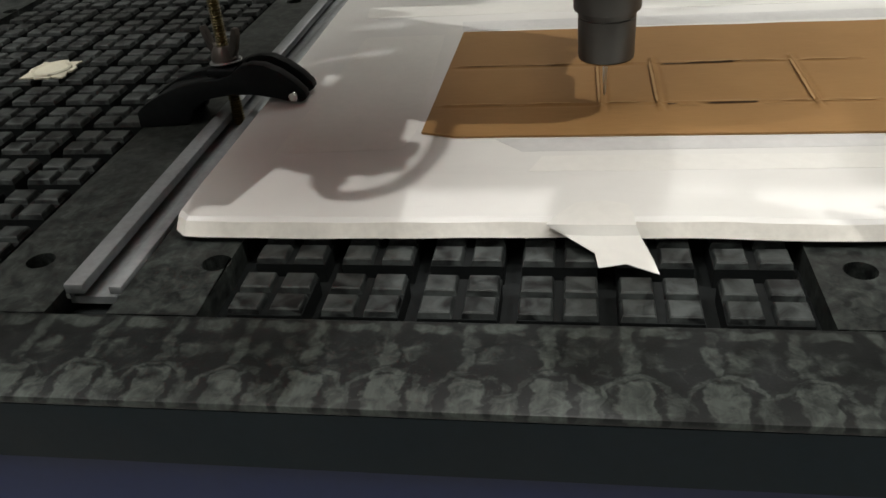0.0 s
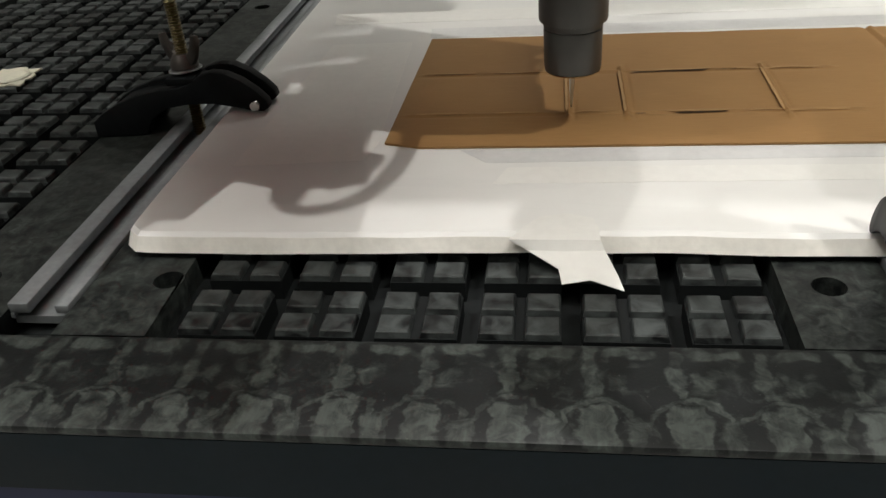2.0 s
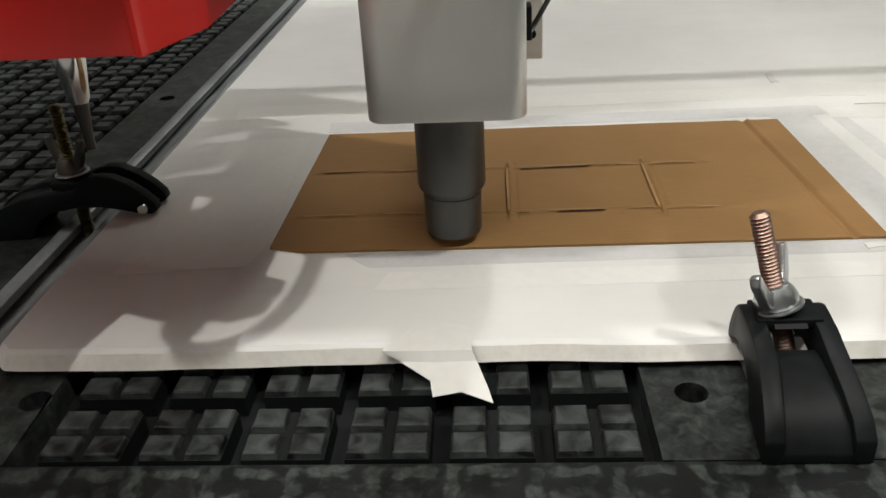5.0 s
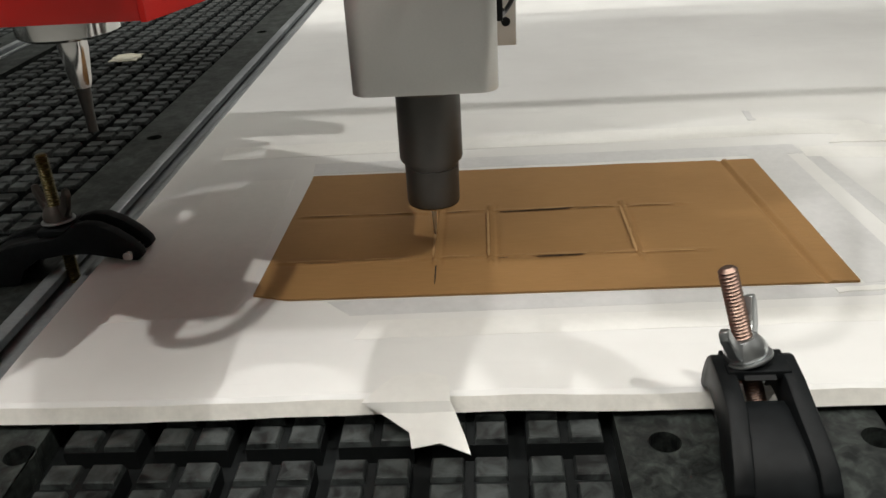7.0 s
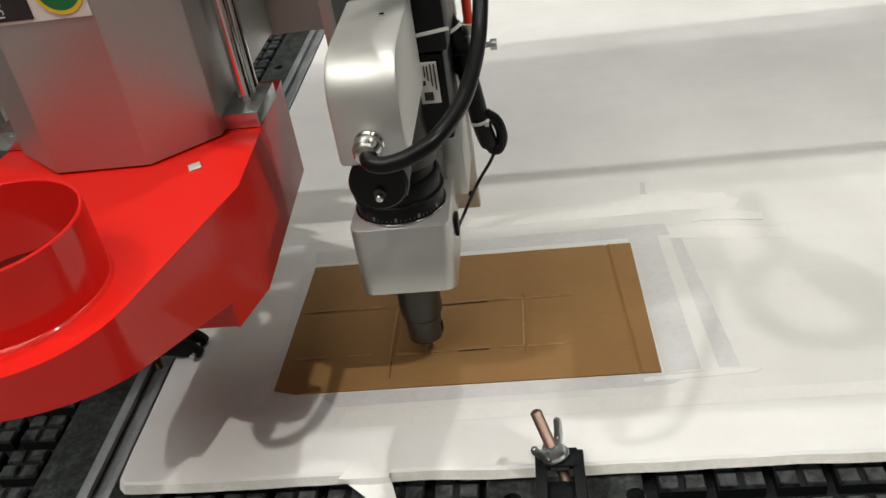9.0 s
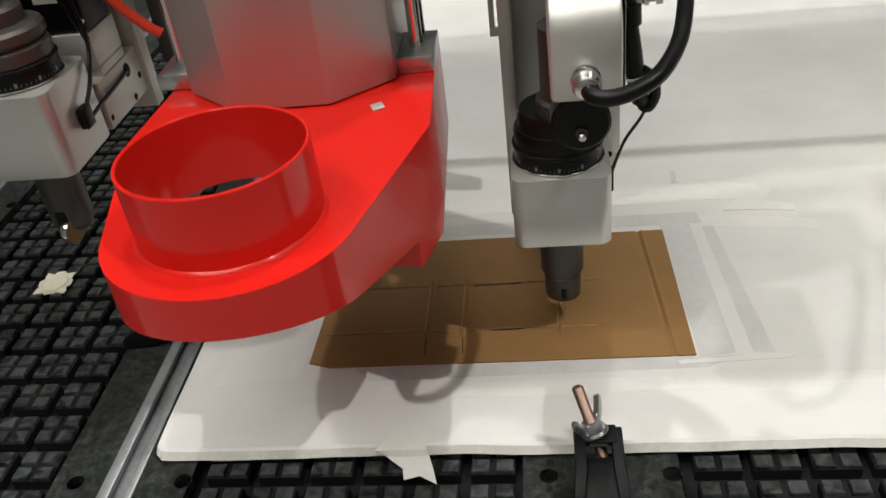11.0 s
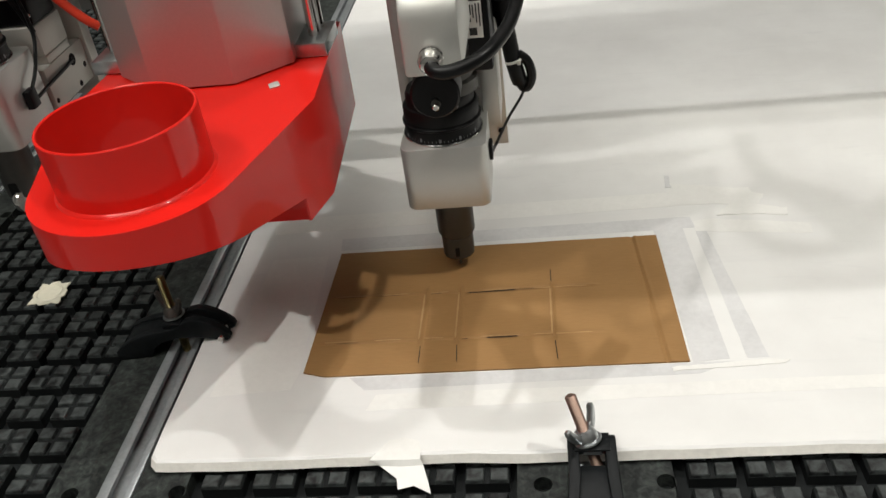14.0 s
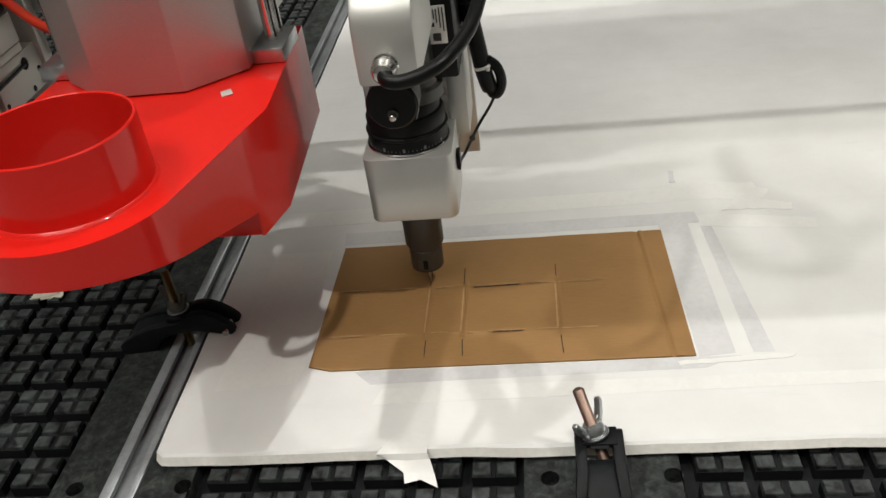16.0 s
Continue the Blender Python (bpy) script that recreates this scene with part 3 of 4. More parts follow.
def clamp(m, lean, bolt_mat, bolt_label, nut_mat, nose=1.0, narrow=True):
    """An arched clamp with its rod at the origin, nose towards +y and heel towards -y."""
    c = thing("step_clamp", "black nylon arched clamp with wing nut, holding down the board", "clamp", "clamps on the board")
    top = [(-0.0615, -0.0122), (-0.0615, -0.002), (-0.055, 0.007), (-0.044, 0.0155), (-0.030, 0.0235), (-0.014, 0.029), (0.0, 0.0312), (0.012, 0.0316), (0.024, 0.0300), (0.036, 0.0258), (0.047, 0.0185), (0.0550, 0.010), (0.0560, 0.004), (0.052, 0.0003)]
    under = [(0.044, 0.0008), (0.034, 0.004), (0.020, 0.0075), (0.004, 0.0085), (-0.012, 0.006), (-0.022, -0.002), (-0.028, -0.0122)]

    if narrow:
        top = top[:2] + [(-0.055, 0.004), (-0.044, 0.0118), (-0.030, 0.0190), (-0.014, 0.0232), (-0.002, 0.0240), (0.006, 0.0268), (0.013, 0.0335), (0.021, 0.0362), (0.030, 0.0350), (0.040, 0.0285), (0.049, 0.0190)] + top[-3:]

    def low(pts):
        """The arch is flat: heights over the foot at seven tenths."""
        return [(a * nose if a > 0 else a, b * 0.70 if b > 0 else b) for a, b in pts]

    top, under = low(top), low(under)

    def spread(bm, sgn):
        for v in bm.verts:
            u = min(1.0, max(0.0, (0.024 - v.co.y) / 0.05)) if narrow else 1.0
            u = u * u * (3 - 2 * u)
            h = min(1.0, max(0.0, (-0.030 - v.co.y) / 0.03))
            v.co.x += sgn * (0.0048 * u + 0.0030 * h)
        return bm

    def spread_web(bm):
        """The web fills the room between the splayed cheeks."""
        for v in bm.verts:
            u = min(1.0, max(0.0, (0.024 - v.co.y) / 0.05)) if narrow else 1.0
            u = u * u * (3 - 2 * u)
            h = min(1.0, max(0.0, (-0.030 - v.co.y) / 0.03))
            v.co.x *= 1.0 + (0.0048 * u + 0.0030 * h) / 0.0062
        return bm

    for sgn in (-1, 1):
        cheek = prism(top + under, sgn * 0.0085 - 0.0040, sgn * 0.0085 + 0.0040, 0.0011, rot=TO_YZ)
        part("cheek", spread(cheek, sgn), M_CLAMP, c)
    heel = [(-0.0610, -0.0122), (-0.0610, -0.008), (-0.055, 0.001), (-0.045, 0.009), (-0.034, 0.0135), (-0.022, 0.0165), (-0.014, 0.0150), (-0.018, 0.0090), (-0.028, 0.0045), (-0.0355, -0.0122)]
    part("heel_web", spread_web(prism(low(heel), -0.0062, 0.0062, 0.0006, rot=TO_YZ)), M_CLAMP, c)
    saddle = [(-0.0115, 0.0270), (-0.0085, 0.0300), (0.0105, 0.0300), (0.0220, 0.0255), (0.036, 0.0190), (0.046, 0.0110), (0.052, 0.0040), (0.046, 0.0020), (0.034, 0.0090), (0.020, 0.0160), (0.008, 0.0190), (0.006, 0.0240)]
    part("nose_web", prism(low(saddle), -0.0064, 0.0064, 0.0, rot=TO_YZ), M_CLAMP, c)
    part("saddle", box((-0.0130, -0.0095, 0.0175), (0.0130, 0.0095, 0.0220), 0.0008), M_CLAMP, c)
    part("pressure_pin", lathe([(0, -0.0165), (0.0028, -0.0165), (0.0034, -0.015), (0.0034, 0.015), (0.0028, 0.0165), (0, 0.0165)], (0, 0.0475 * nose, 0.0050), 16, RY90), M_CHROME, c)
    bolt = new("clamp_bolt")
    bolt.parent = c
    prof_t, z = [(0, -0.028)], -0.028
    while z < 0.0635:
        prof_t += [(0.0032, z), (0.0042, z + 0.0008)]
        z += 0.00160
    prof_t += [(0.0034, z), (0.0026, z + 0.0008), (0, z + 0.0006)]
    part("threaded_rod", lathe(prof_t, (0, 0, 0.0), 20), bolt_mat, bolt, bolt_label)
    part("washer", lathe([(0.0045, 0.0322), (0.0105, 0.0322), (0.0108, 0.0329), (0.0105, 0.0336), (0.0045, 0.0336)], (0, 0, -0.0094), 32), M_ZINC, bolt)
    nut = lathe([(0.0042, 0.0338), (0.0088, 0.0338), (0.0090, 0.0370), (0.0078, 0.0400), (0.0060, 0.0425), (0.0042, 0.0428)], (0, 0, -0.0094), 28)
    for sgn in (-1, 1):
        wing = [(0.0050, 0.0350), (0.0105, 0.0360), (0.0150, 0.0410), (0.0190, 0.0500), (0.0186, 0.0540), (0.0150, 0.0545), (0.0122, 0.0490), (0.0085, 0.0435), (0.0050, 0.0420)]
        prism([(sgn * a, b) for a, b in wing], -0.0020, 0.0020, 0.0008, rot=pose(0, 0, -0.0094, 0, 0, 60) @ RX90, bm=nut)
    part("wing_nut", nut, nut_mat, bolt)
    bolt.matrix_basis = Matrix.Translation((0, 0, 0.012)) @ lean @ Matrix.Translation((0, 0, -0.012))
    c.matrix_world = m
    return c


clamp(pose(0.3475, -0.0125, 0.0125) @ Matrix.Diagonal((1, 0.88, 1, 1)), pose(0, 0, 0, -6, -15, 0), M_COPPER, "coppery threaded rod", M_ZINC, 0.30, False)
clamp(pose(-0.0235, 0.1560, 0.0125, 0, 0, -90) @ Matrix.Diagonal((1, 0.94, 1, 1)), pose(0, 0, 0, 3, -4, 0), M_BRASS, "yellow zinc threaded rod", M_TURN)

# chipped pad filled with pale residue
own = bmesh.new()
pts = [(-0.221, 0.230), (-0.210, 0.231), (-0.208, 0.228), (-0.198, 0.229), (-0.196, 0.232), (-0.186, 0.229), (-0.188, 0.241), (-0.185, 0.243), (-0.186, 0.253), (-0.189, 0.255), (-0.188, 0.266), (-0.199, 0.264), (-0.201, 0.268), (-0.210, 0.267), (-0.211, 0.263), (-0.221, 0.266), (-0.219, 0.254), (-0.222, 0.251), (-0.221, 0.242), (-0.219, 0.240)]
torn = []
for (x0, y0), (x1, y1) in zip(pts, pts[1:] + pts[:1]):
    for q in range(5):
        x, y = x0 + (x1 - x0) * q / 5, y0 + (y1 - y0) * q / 5
        torn.append((x + 0.0018 * noise.noise(Vector((x * 160, y * 160, 2))), y + 0.0018 * noise.noise(Vector((x * 160, y * 160, 8)))))
vs = [own.verts.new((x, y, 0.0014 + 0.001 * noise.noise(Vector((x * 90, y * 90, 4))))) for x, y in torn]
f = own.faces.new(vs)
ret = bmesh.ops.extrude_face_region(own, geom=[f])
bmesh.ops.translate(own, verts=[e for e in ret["geom"] if isinstance(e, bmesh.types.BMVert)], vec=(0, 0, -0.0012))
ob = thing("paper_patch", "cream paper patch with a round hole impression on the bed", "paper patch")
part("scrap", own, M_CREAM, ob)
part("dimple", lathe([(0, 0.0001), (0.0120, 0.0001), (0.0135, 0.0014), (0.0150, 0.0002)], (-0.204, 0.247, 0.0020), 28), M_CREAM, ob)

copy_thing(ob, pose(0, 0.491, 0))

# ---- cutting head: origin at the foot of the knife sleeve ----
head = thing("cutting_head", "three-tool cutting head: knife, spindle with red hood, crease wheel", "cutting head")


turning = []


def knife_tool(ox, oy, oz, wheel):
    """One tool column: sleeve, block and graduated dial."""
    at = (ox, oy, oz)
    if wheel:
        sl = part("tool_sleeve", lathe([(0.0125, 0.004), (0.0165, 0.010), (0.0170, 0.030), (0.0172, 0.0665), (0, 0.0665)], at, 40), M_GREY, head, "dark grey fork sleeve of the creasing wheel")
        part("slot", box((ox - 0.0045, oy - 0.0178, oz - 0.004), (ox + 0.0045, oy + 0.0178, oz + 0.026), 0.002), M_BLACK, sl)
        part("crease_wheel", lathe([(0.0045, -0.0034), (0.0100, -0.0032), (0.0112, -0.0008), (0.0112, 0.0008), (0.0100, 0.0032), (0, 0.0032)], (ox + 0.003, oy - 0.0135, oz + 0.0060), 36, pose(0, 0, 0, 0, 0, 72) @ RX90), M_CHROME, sl, "polished steel crease wheel")
    else:
        sl = part("tool_sleeve", lathe([(0.0022, 0.0012), (0.0125, 0.0), (0.0145, 0.0008), (0.0150, 0.0022), (0.0153, 0.0225), (0.0148, 0.0230), (0.0153, 0.0235), (0.0155, 0.0262), (0.0174, 0.0268), (0.0178, 0.0280), (0.0178, 0.0665), (0.0200, 0.0700), (0.0215, 0.0733), (0, 0.0733)], at, 48), M_GREY, head, "dark grey machined knife sleeve")
        turning.append(sl)
        part("sleeve_slot", box((ox - 0.0022, oy - 0.0160, oz + 0.0040), (ox + 0.0024, oy - 0.0135, oz + 0.0140), 0.0009), M_BLACK, sl)
        part("bottom_rim", lathe([(0.0020, 0.0009), (0.0138, -0.0004), (0.0147, 0.0006)], at, 40), M_CHROME, sl)
        blade = [(-0.0030, 0.004), (0.0030, 0.004), (0.0026, -0.010), (0.0012, -0.0205), (0.0004, -0.0215), (-0.0014, -0.010)]
        part("knife_blade", prism(blade, -0.0004, 0.0004, rot=Matrix.Translation(at) @ pose(0, 0, 0, 0, 0, 62) @ RX90), M_ZINC, sl, "thin steel knife blade")
    h = 0.0375
    r = 0.0095
    outl = []
    for cx, cy, a0 in ((h - r, h - r, 0), (-h + r, h - r, 90), (-h + r, -h + r, 180), (h - r, -h + r, 270)):
        for k in range(9):
            a = radians(a0 + k * 11.25)
            outl.append((ox + 0.001 + cx + r * math.cos(a), oy + cy + r * math.sin(a)))
    part("tool_block", prism(outl, oz + (0.0675 if wheel else 0.0733), oz + 0.1335, 0.0007), M_ALU, head, "bead-blasted aluminium tool block")
    dial = part("dial_ring", lathe([(0, 0.1337), (0.0345, 0.1337), (0.0352, 0.1345), (0.0352, 0.1352), (0.0340, 0.1358), (0.0340, 0.1465), (0.0350, 0.1475), (0.0350, 0.1488), (0.0335, 0.1495), (0.028, 0.150), (0, 0.150)], at, 56), M_BLACK, head, "black graduated dial ring with pale figures")
    part("dial_edge", lathe([(0.0349, 0.1342), (0.0356, 0.1345), (0.0356, 0.1353), (0.0349, 0.1356)], at, 56), M_CHROME, dial)
    tick = bmesh.new()
    for k in range(60):
        a = 2 * math.pi * k / 60
        hh = 0.0034 if k % 5 == 0 else 0.0016
        c, s = math.cos(a), math.sin(a)
        w = 0.0011 if k % 5 == 0 else 0.00025
        vv = [tick.verts.new((ox + 0.03415 * c - s * d, oy + 0.03415 * s + c * d, oz + z)) for d, z in ((-w, 0.1372), (w, 0.1372), (w, 0.1372 + hh), (-w, 0.1372 + hh))]
        tick.faces.new(vv)
    part("dial_marks", tick, M_FIG, dial)
    return at


knife_tool(0, 0, 0, False)
part("dial_collar", lathe([(0.0330, 0.150), (0.0335, 0.160), (0.0320, 0.163), (0.0300, 0.1635), (0.0300, 0.172), (0.0280, 0.176), (0, 0.176)], (0, 0, 0), 48), M_RUBBER, head, "black ribbed collar over the dial")
# oscillating drive in front of the column
disc = part("drive_disc", lathe([(0, -0.010), (0.0165, -0.010), (0.0182, -0.008), (0.0182, 0.012), (0.0165, 0.014), (0, 0.014)], (0.0125, -0.110, 0.2222), 40, RX90), M_BLACK, head, "black drive disc with a steel screw")
part("screw_boss", lathe([(0, 0.0105), (0.0036, 0.0105), (0.0036, 0.0180), (0, 0.0180)], (0.0127, -0.108, 0.2165), 18, RX90), M_GREY, disc)
part("screw", lathe([(0, 0.0182), (0.0022, 0.0182), (0.0024, 0.0215), (0.0018, 0.0222), (0, 0.0222)], (0.0127, -0.108, 0.2155), 18, RX90), M_CHROME, disc)
part("drive_neck", box((0.000, -0.106, 0.200), (0.026, -0.088, 0.2410), 0.003), M_BLACK, head)
part("drive_coupling", lathe([(0.0250, 0.176), (0.0250, 0.186), (0.0215, 0.188), (0.0215, 0.2412), (0, 0.2412)], (0.010, -0.006, 0), 40), M_GREY, head)
side = [(-0.135, 0.2415), (-0.135, 0.2800), (-0.132, 0.2900), (-0.125, 0.2985), (-0.115, 0.3030), (-0.100, 0.3045), (-0.030, 0.3050), (-0.030, 0.2415)]
to_yz = Matrix(((0, 0, 1, 0), (1, 0, 0, 0), (0, 1, 0, 0), (0, 0, 0, 1)))
hous = part("motor_housing", prism(side, -0.0050, 0.0360, 0.0030, rot=to_yz), M_PAINT, head, "rounded silver aluminium motor housing")
part("cap_screw", lathe([(0, 0.0008), (0.0018, 0.0008), (0.0020, -0.0006)], (0.0224, -0.066, 0.3052), 14), M_CHROME, hous)
gland = part("cable_gland", lathe([(0, 0), (0.0085, 0), (0.0088, 0.003), (0.0078, 0.0045), (0.0085, 0.006), (0.0085, 0.010), (0.0070, 0.0125), (0.0066, 0.0165), (0.0048, 0.0175), (0, 0.0175)], (0.0150, -0.1350, 0.2565), 6 * 5, RX90), M_CHROME, hous, "nickel-plated cable gland")
part("power_cable", tube([(0.0150, -0.147, 0.2565), (0.0180, -0.1560, 0.2550), (0.0270, -0.1590, 0.2545), (0.0410, -0.1560, 0.2570), (0.0560, -0.145, 0.2620), (0.0690, -0.118, 0.2690), (0.0765, -0.086, 0.2800), (0.0800, -0.062, 0.2930), (0.0810, -0.040, 0.3080), (0.0775, -0.005, 0.3230), (0.0660, 0.030, 0.3370), (0.0480, 0.062, 0.3520), (0.0300, 0.085, 0.3900)], 0.0049), M_RUBBER, head, "thick black power cable")
# Unseen ring with a tail, added overhead only for its ring-shaped shadow.
ring_path = [(0.070 + 0.050 * math.cos(a * math.pi / 8), -0.053 + 0.055 * math.sin(a * math.pi / 8), 0.480 + 0.0012 * a) for a in range(-2, 15)]
part("shadow_ring", tube([(0.160, -0.035, 0.478), (0.138, -0.062, 0.479)] + ring_path + [(0.050, 0.030, 0.505), (0.030, 0.095, 0.540)], 0.0115, 10, 6), M_RUBBER, head, "unseen black ring added above the tools to cast a round shadow")
# motor and mounting behind
mot = part("servo_motor", box((0.010, -0.012, 0.2560), (0.054, 0.060, 0.420), 0.004), M_BLACK, head, "black servo motor with a white label")
low_mot = part("motor_gearbox", box((0.0110, -0.0120, 0.1900), (0.0500, 0.0560, 0.2558), 0.0030), M_BLACK, head, "black gearbox with a white printed label")
lab = part("label", box((0.0285, -0.0128, 0.2200), (0.0440, -0.0121, 0.2505)), M_LABEL, low_mot, "white printed label")
inks = bmesh.new()
for u, v, w, h in ((0.0415, 0.2300, 0.0010, 0.0190), (0.0390, 0.2330, 0.0010, 0.0160), (0.0365, 0.2370, 0.0010, 0.0110), (0.0345, 0.2400, 0.0010, 0.0080), (0.0320, 0.2340, 0.0030, 0.0034), (0.0330, 0.2225, 0.0062, 0.0062)):
    box((u, -0.0132, v), (u + w, -0.01285, v + h), bm=inks)
part("print", inks, M_INK, lab)
part("motor_tie", box((0.0090, -0.0136, 0.2690), (0.0560, -0.0129, 0.2714), rot=pose(0, 0, 0, 0, -7, 0)), M_LABEL, head, "white nylon cable tie")
part("cable_sleeve", tube([(0.0440, 0.050, 0.2950), (0.0470, 0.054, 0.2600), (0.0535, 0.055, 0.2380), (0.0570, 0.055, 0.2200), (0.0610, 0.055, 0.1950), (0.0640, 0.055, 0.1720), (0.0670, 0.056, 0.1560), (0.0690, 0.058, 0.1480)], 0.0075, 14), M_RUBBER, head, "black braided cable sleeve")
part("sleeve_end", tube([(0.0580, 0.052, 0.2300), (0.0585, 0.052, 0.2150)], 0.0095, 14), M_BLACK, head)
part("mount_plate", box((-0.0420, 0.0900, 0.0670), (0.0525, 0.0990, 0.4300), 0.0008), M_ALU, head, "milled aluminium mounting plate")
part("block_bracket", box((-0.030, 0.0378, 0.075), (0.034, 0.0895, 0.130), 0.001), M_ALU, head)
part("slide_bracket", box((0.0340, 0.0300, 0.1180), (0.0500, 0.0890, 0.1850), 0.0012), M_ALU, head)
part("slide_plate", box((-0.0410, 0.0400, 0.0560), (-0.0310, 0.0895, 0.4300), 0.0008), M_STEEL, head, "steel side plate")
lug = box((-0.0540, 0.1500, 0.1750), (-0.0330, 0.1550, 0.1830), 0.0006)
box((-0.0540, 0.1500, 0.1834), (-0.0490, 0.1550, 0.3700), 0.0006, bm=lug)
box((-0.0390, 0.1500, 0.1834), (-0.0330, 0.1550, 0.3700), 0.0006, bm=lug)
part("slot_lug", lug, M_STEEL, head, "slotted steel lug")
for sx, sz in ((0.046, 0.082), (0.046, 0.155)):
    part("plate_screw", lathe([(0, 0.0012), (0.0026, 0.0012), (0.0030, 0.0), (0.0030, -0.001)], (sx, 0.0898, sz), 14, RX90), M_BLACK, head)
part("sensor_lead", tube([(0.0415, 0.004, 0.1060), (0.0440, 0.030, 0.1000), (0.0560, 0.055, 0.1130), (0.0690, 0.056, 0.1330), (0.0760, 0.055, 0.1500), (0.0790, 0.055, 0.1620)], 0.0014, 8), M_RUBBER, head)
part("cable_loop", tube([(0.0690, 0.058, 0.1480), (0.0715, 0.058, 0.1420), (0.0765, 0.057, 0.1430), (0.0800, 0.056, 0.1540), (0.0770, 0.055, 0.1680), (0.0690, 0.054, 0.1760)], 0.0046, 10), M_RUBBER, head, "looped black cable bundle")
for c, r, tilt in (((0.0648, 0.055, 0.1705), 0.0086, 14), ((0.0500, 0.0545, 0.2480), 0.0092, 24)):
    part("cable_tie", lathe([(r - 0.0008, -0.0012), (r, -0.0012), (r, 0.0012), (r - 0.0008, 0.0012)], c, 24, pose(0, 0, 0, 0, -tilt, 0)), M_LABEL, head, "white nylon cable tie")
part("tie_end", box((0.0680, 0.0440, 0.1690), (0.0712, 0.0470, 0.1735), 0.0006), M_LABEL, head)
valve = part("air_valve", lathe([(0, 0), (0.0056, 0), (0.0056, 0.0120), (0.0046, 0.0130), (0.0046, 0.0165), (0.0058, 0.0170), (0.0058, 0.0190), (0, 0.0190)], (0.0640, 0.0560, 0.2290), 22), M_ZINC, head, "nickel-plated air valve with a red tube")
part("fitting_ring", lathe([(0, 0), (0.0052, 0), (0.0052, 0.0022), (0, 0.0022)], (0.0640, 0.0560, 0.2482), 22), M_CREAM, valve)
part("air_tube", tube([(0.0640, 0.056, 0.2505), (0.0640, 0.056, 0.2800), (0.0635, 0.055, 0.3600)], 0.0036, 12), M_TUBE, valve, "red air tube")
part("adjusting_bolt", lathe([(0, 0), (0.0045, 0), (0.0045, 0.0030), (0.0022, 0.0032), (0.0022, 0.0085), (0.0042, 0.0087), (0.0042, 0.0135), (0, 0.0135)], (0.0698, 0.0560, 0.2315), 6 * 3, RY90), M_ZINC, valve, "nickel adjusting bolt")
part("sensor", box((0.0388, -0.006, 0.1020), (0.0420, 0.006, 0.1180), 0.0006), M_BLACK, head)

# spindle with steel cover
SX, SY, PLATE = -0.187, 0.010, 0.218
octo = [(SX - 0.034, SY - 0.0755), (SX + 0.034, SY - 0.0755), (SX + 0.0755, SY - 0.040), (SX + 0.0755, SY + 0.050), (SX - 0.0755, SY + 0.050), (SX - 0.0755, SY - 0.040)]
cover = part("spindle_cover", prism(octo, PLATE + 0.0012, 0.560, 0.0012), M_STEEL, head, "brushed steel faceted spindle cover")
stk = part("sticker", box((SX - 0.033, SY - 0.0764, 0.3250), (SX + 0.033, SY - 0.0757, 0.3900)), M_LABEL, cover, "white sticker with a dark panel")
part("dark_panel", box((SX - 0.032, SY - 0.0769, 0.3270), (SX - 0.004, SY - 0.0765, 0.3900)), M_INK, stk)
part("green_disc", lathe([(0, 0), (0.0140, 0), (0.0140, 0.0004), (0, 0.0004)], (SX + 0.0170, SY - 0.0766, 0.3440), 32, RX90), M_GREEN, stk)
part("yellow_ring", lathe([(0.0140, 0), (0.0165, 0), (0.0165, 0.0004), (0.0140, 0.0004)], (SX + 0.0170, SY - 0.0766, 0.3440), 32, RX90), M_YELLOW, stk)
font = bpy.data.curves.new("iso_mark", "FONT")
font.body, font.size, font.extrude, font.align_x = "ISO 3", 0.0085, 0.0001, "LEFT"
txt = new("lettering", font)
txt.matrix_basis = Matrix.Translation((SX - 0.0215, SY - 0.0772, 0.3290)) @ pose(0, 0, 0, 90, -90, 0)
dg = bpy.context.evaluated_depsgraph_get()
me = bpy.data.meshes.new_from_object(txt.evaluated_get(dg))
mat_t = txt.matrix_basis.copy()
bpy.data.objects.remove(txt)
me.materials.clear()
me.materials.append(M_LABEL)
txt = new("lettering", me)
txt.matrix_basis = mat_t
txt.parent = stk
part("spindle_nose", lathe([(0, 0.096), (0.026, 0.096), (0.0295, 0.098), (0.0300, 0.110), (0.0300, 0.215), (0, 0.215)], (-0.2120, 0.0450, 0), 40), M_CHROME, head, "polished steel spindle nose")
part("collet", lathe([(0, 0.064), (0.0050, 0.064), (0.0062, 0.067), (0.0088, 0.088), (0.0088, 0.096), (0, 0.096)], (-0.2120, 0.0450, 0), 28), M_CHROME, head)
part("milling_cutter", lathe([(0, 0.036), (0.0030, 0.0362), (0.0032, 0.048), (0.0042, 0.058), (0.0046, 0.064), (0, 0.064)], (-0.2120, 0.0450, 0), 20), M_GREY, head)

# red extraction hood
CXH, CYH, RC, RP = -0.183, -0.204, 0.052, 0.0725


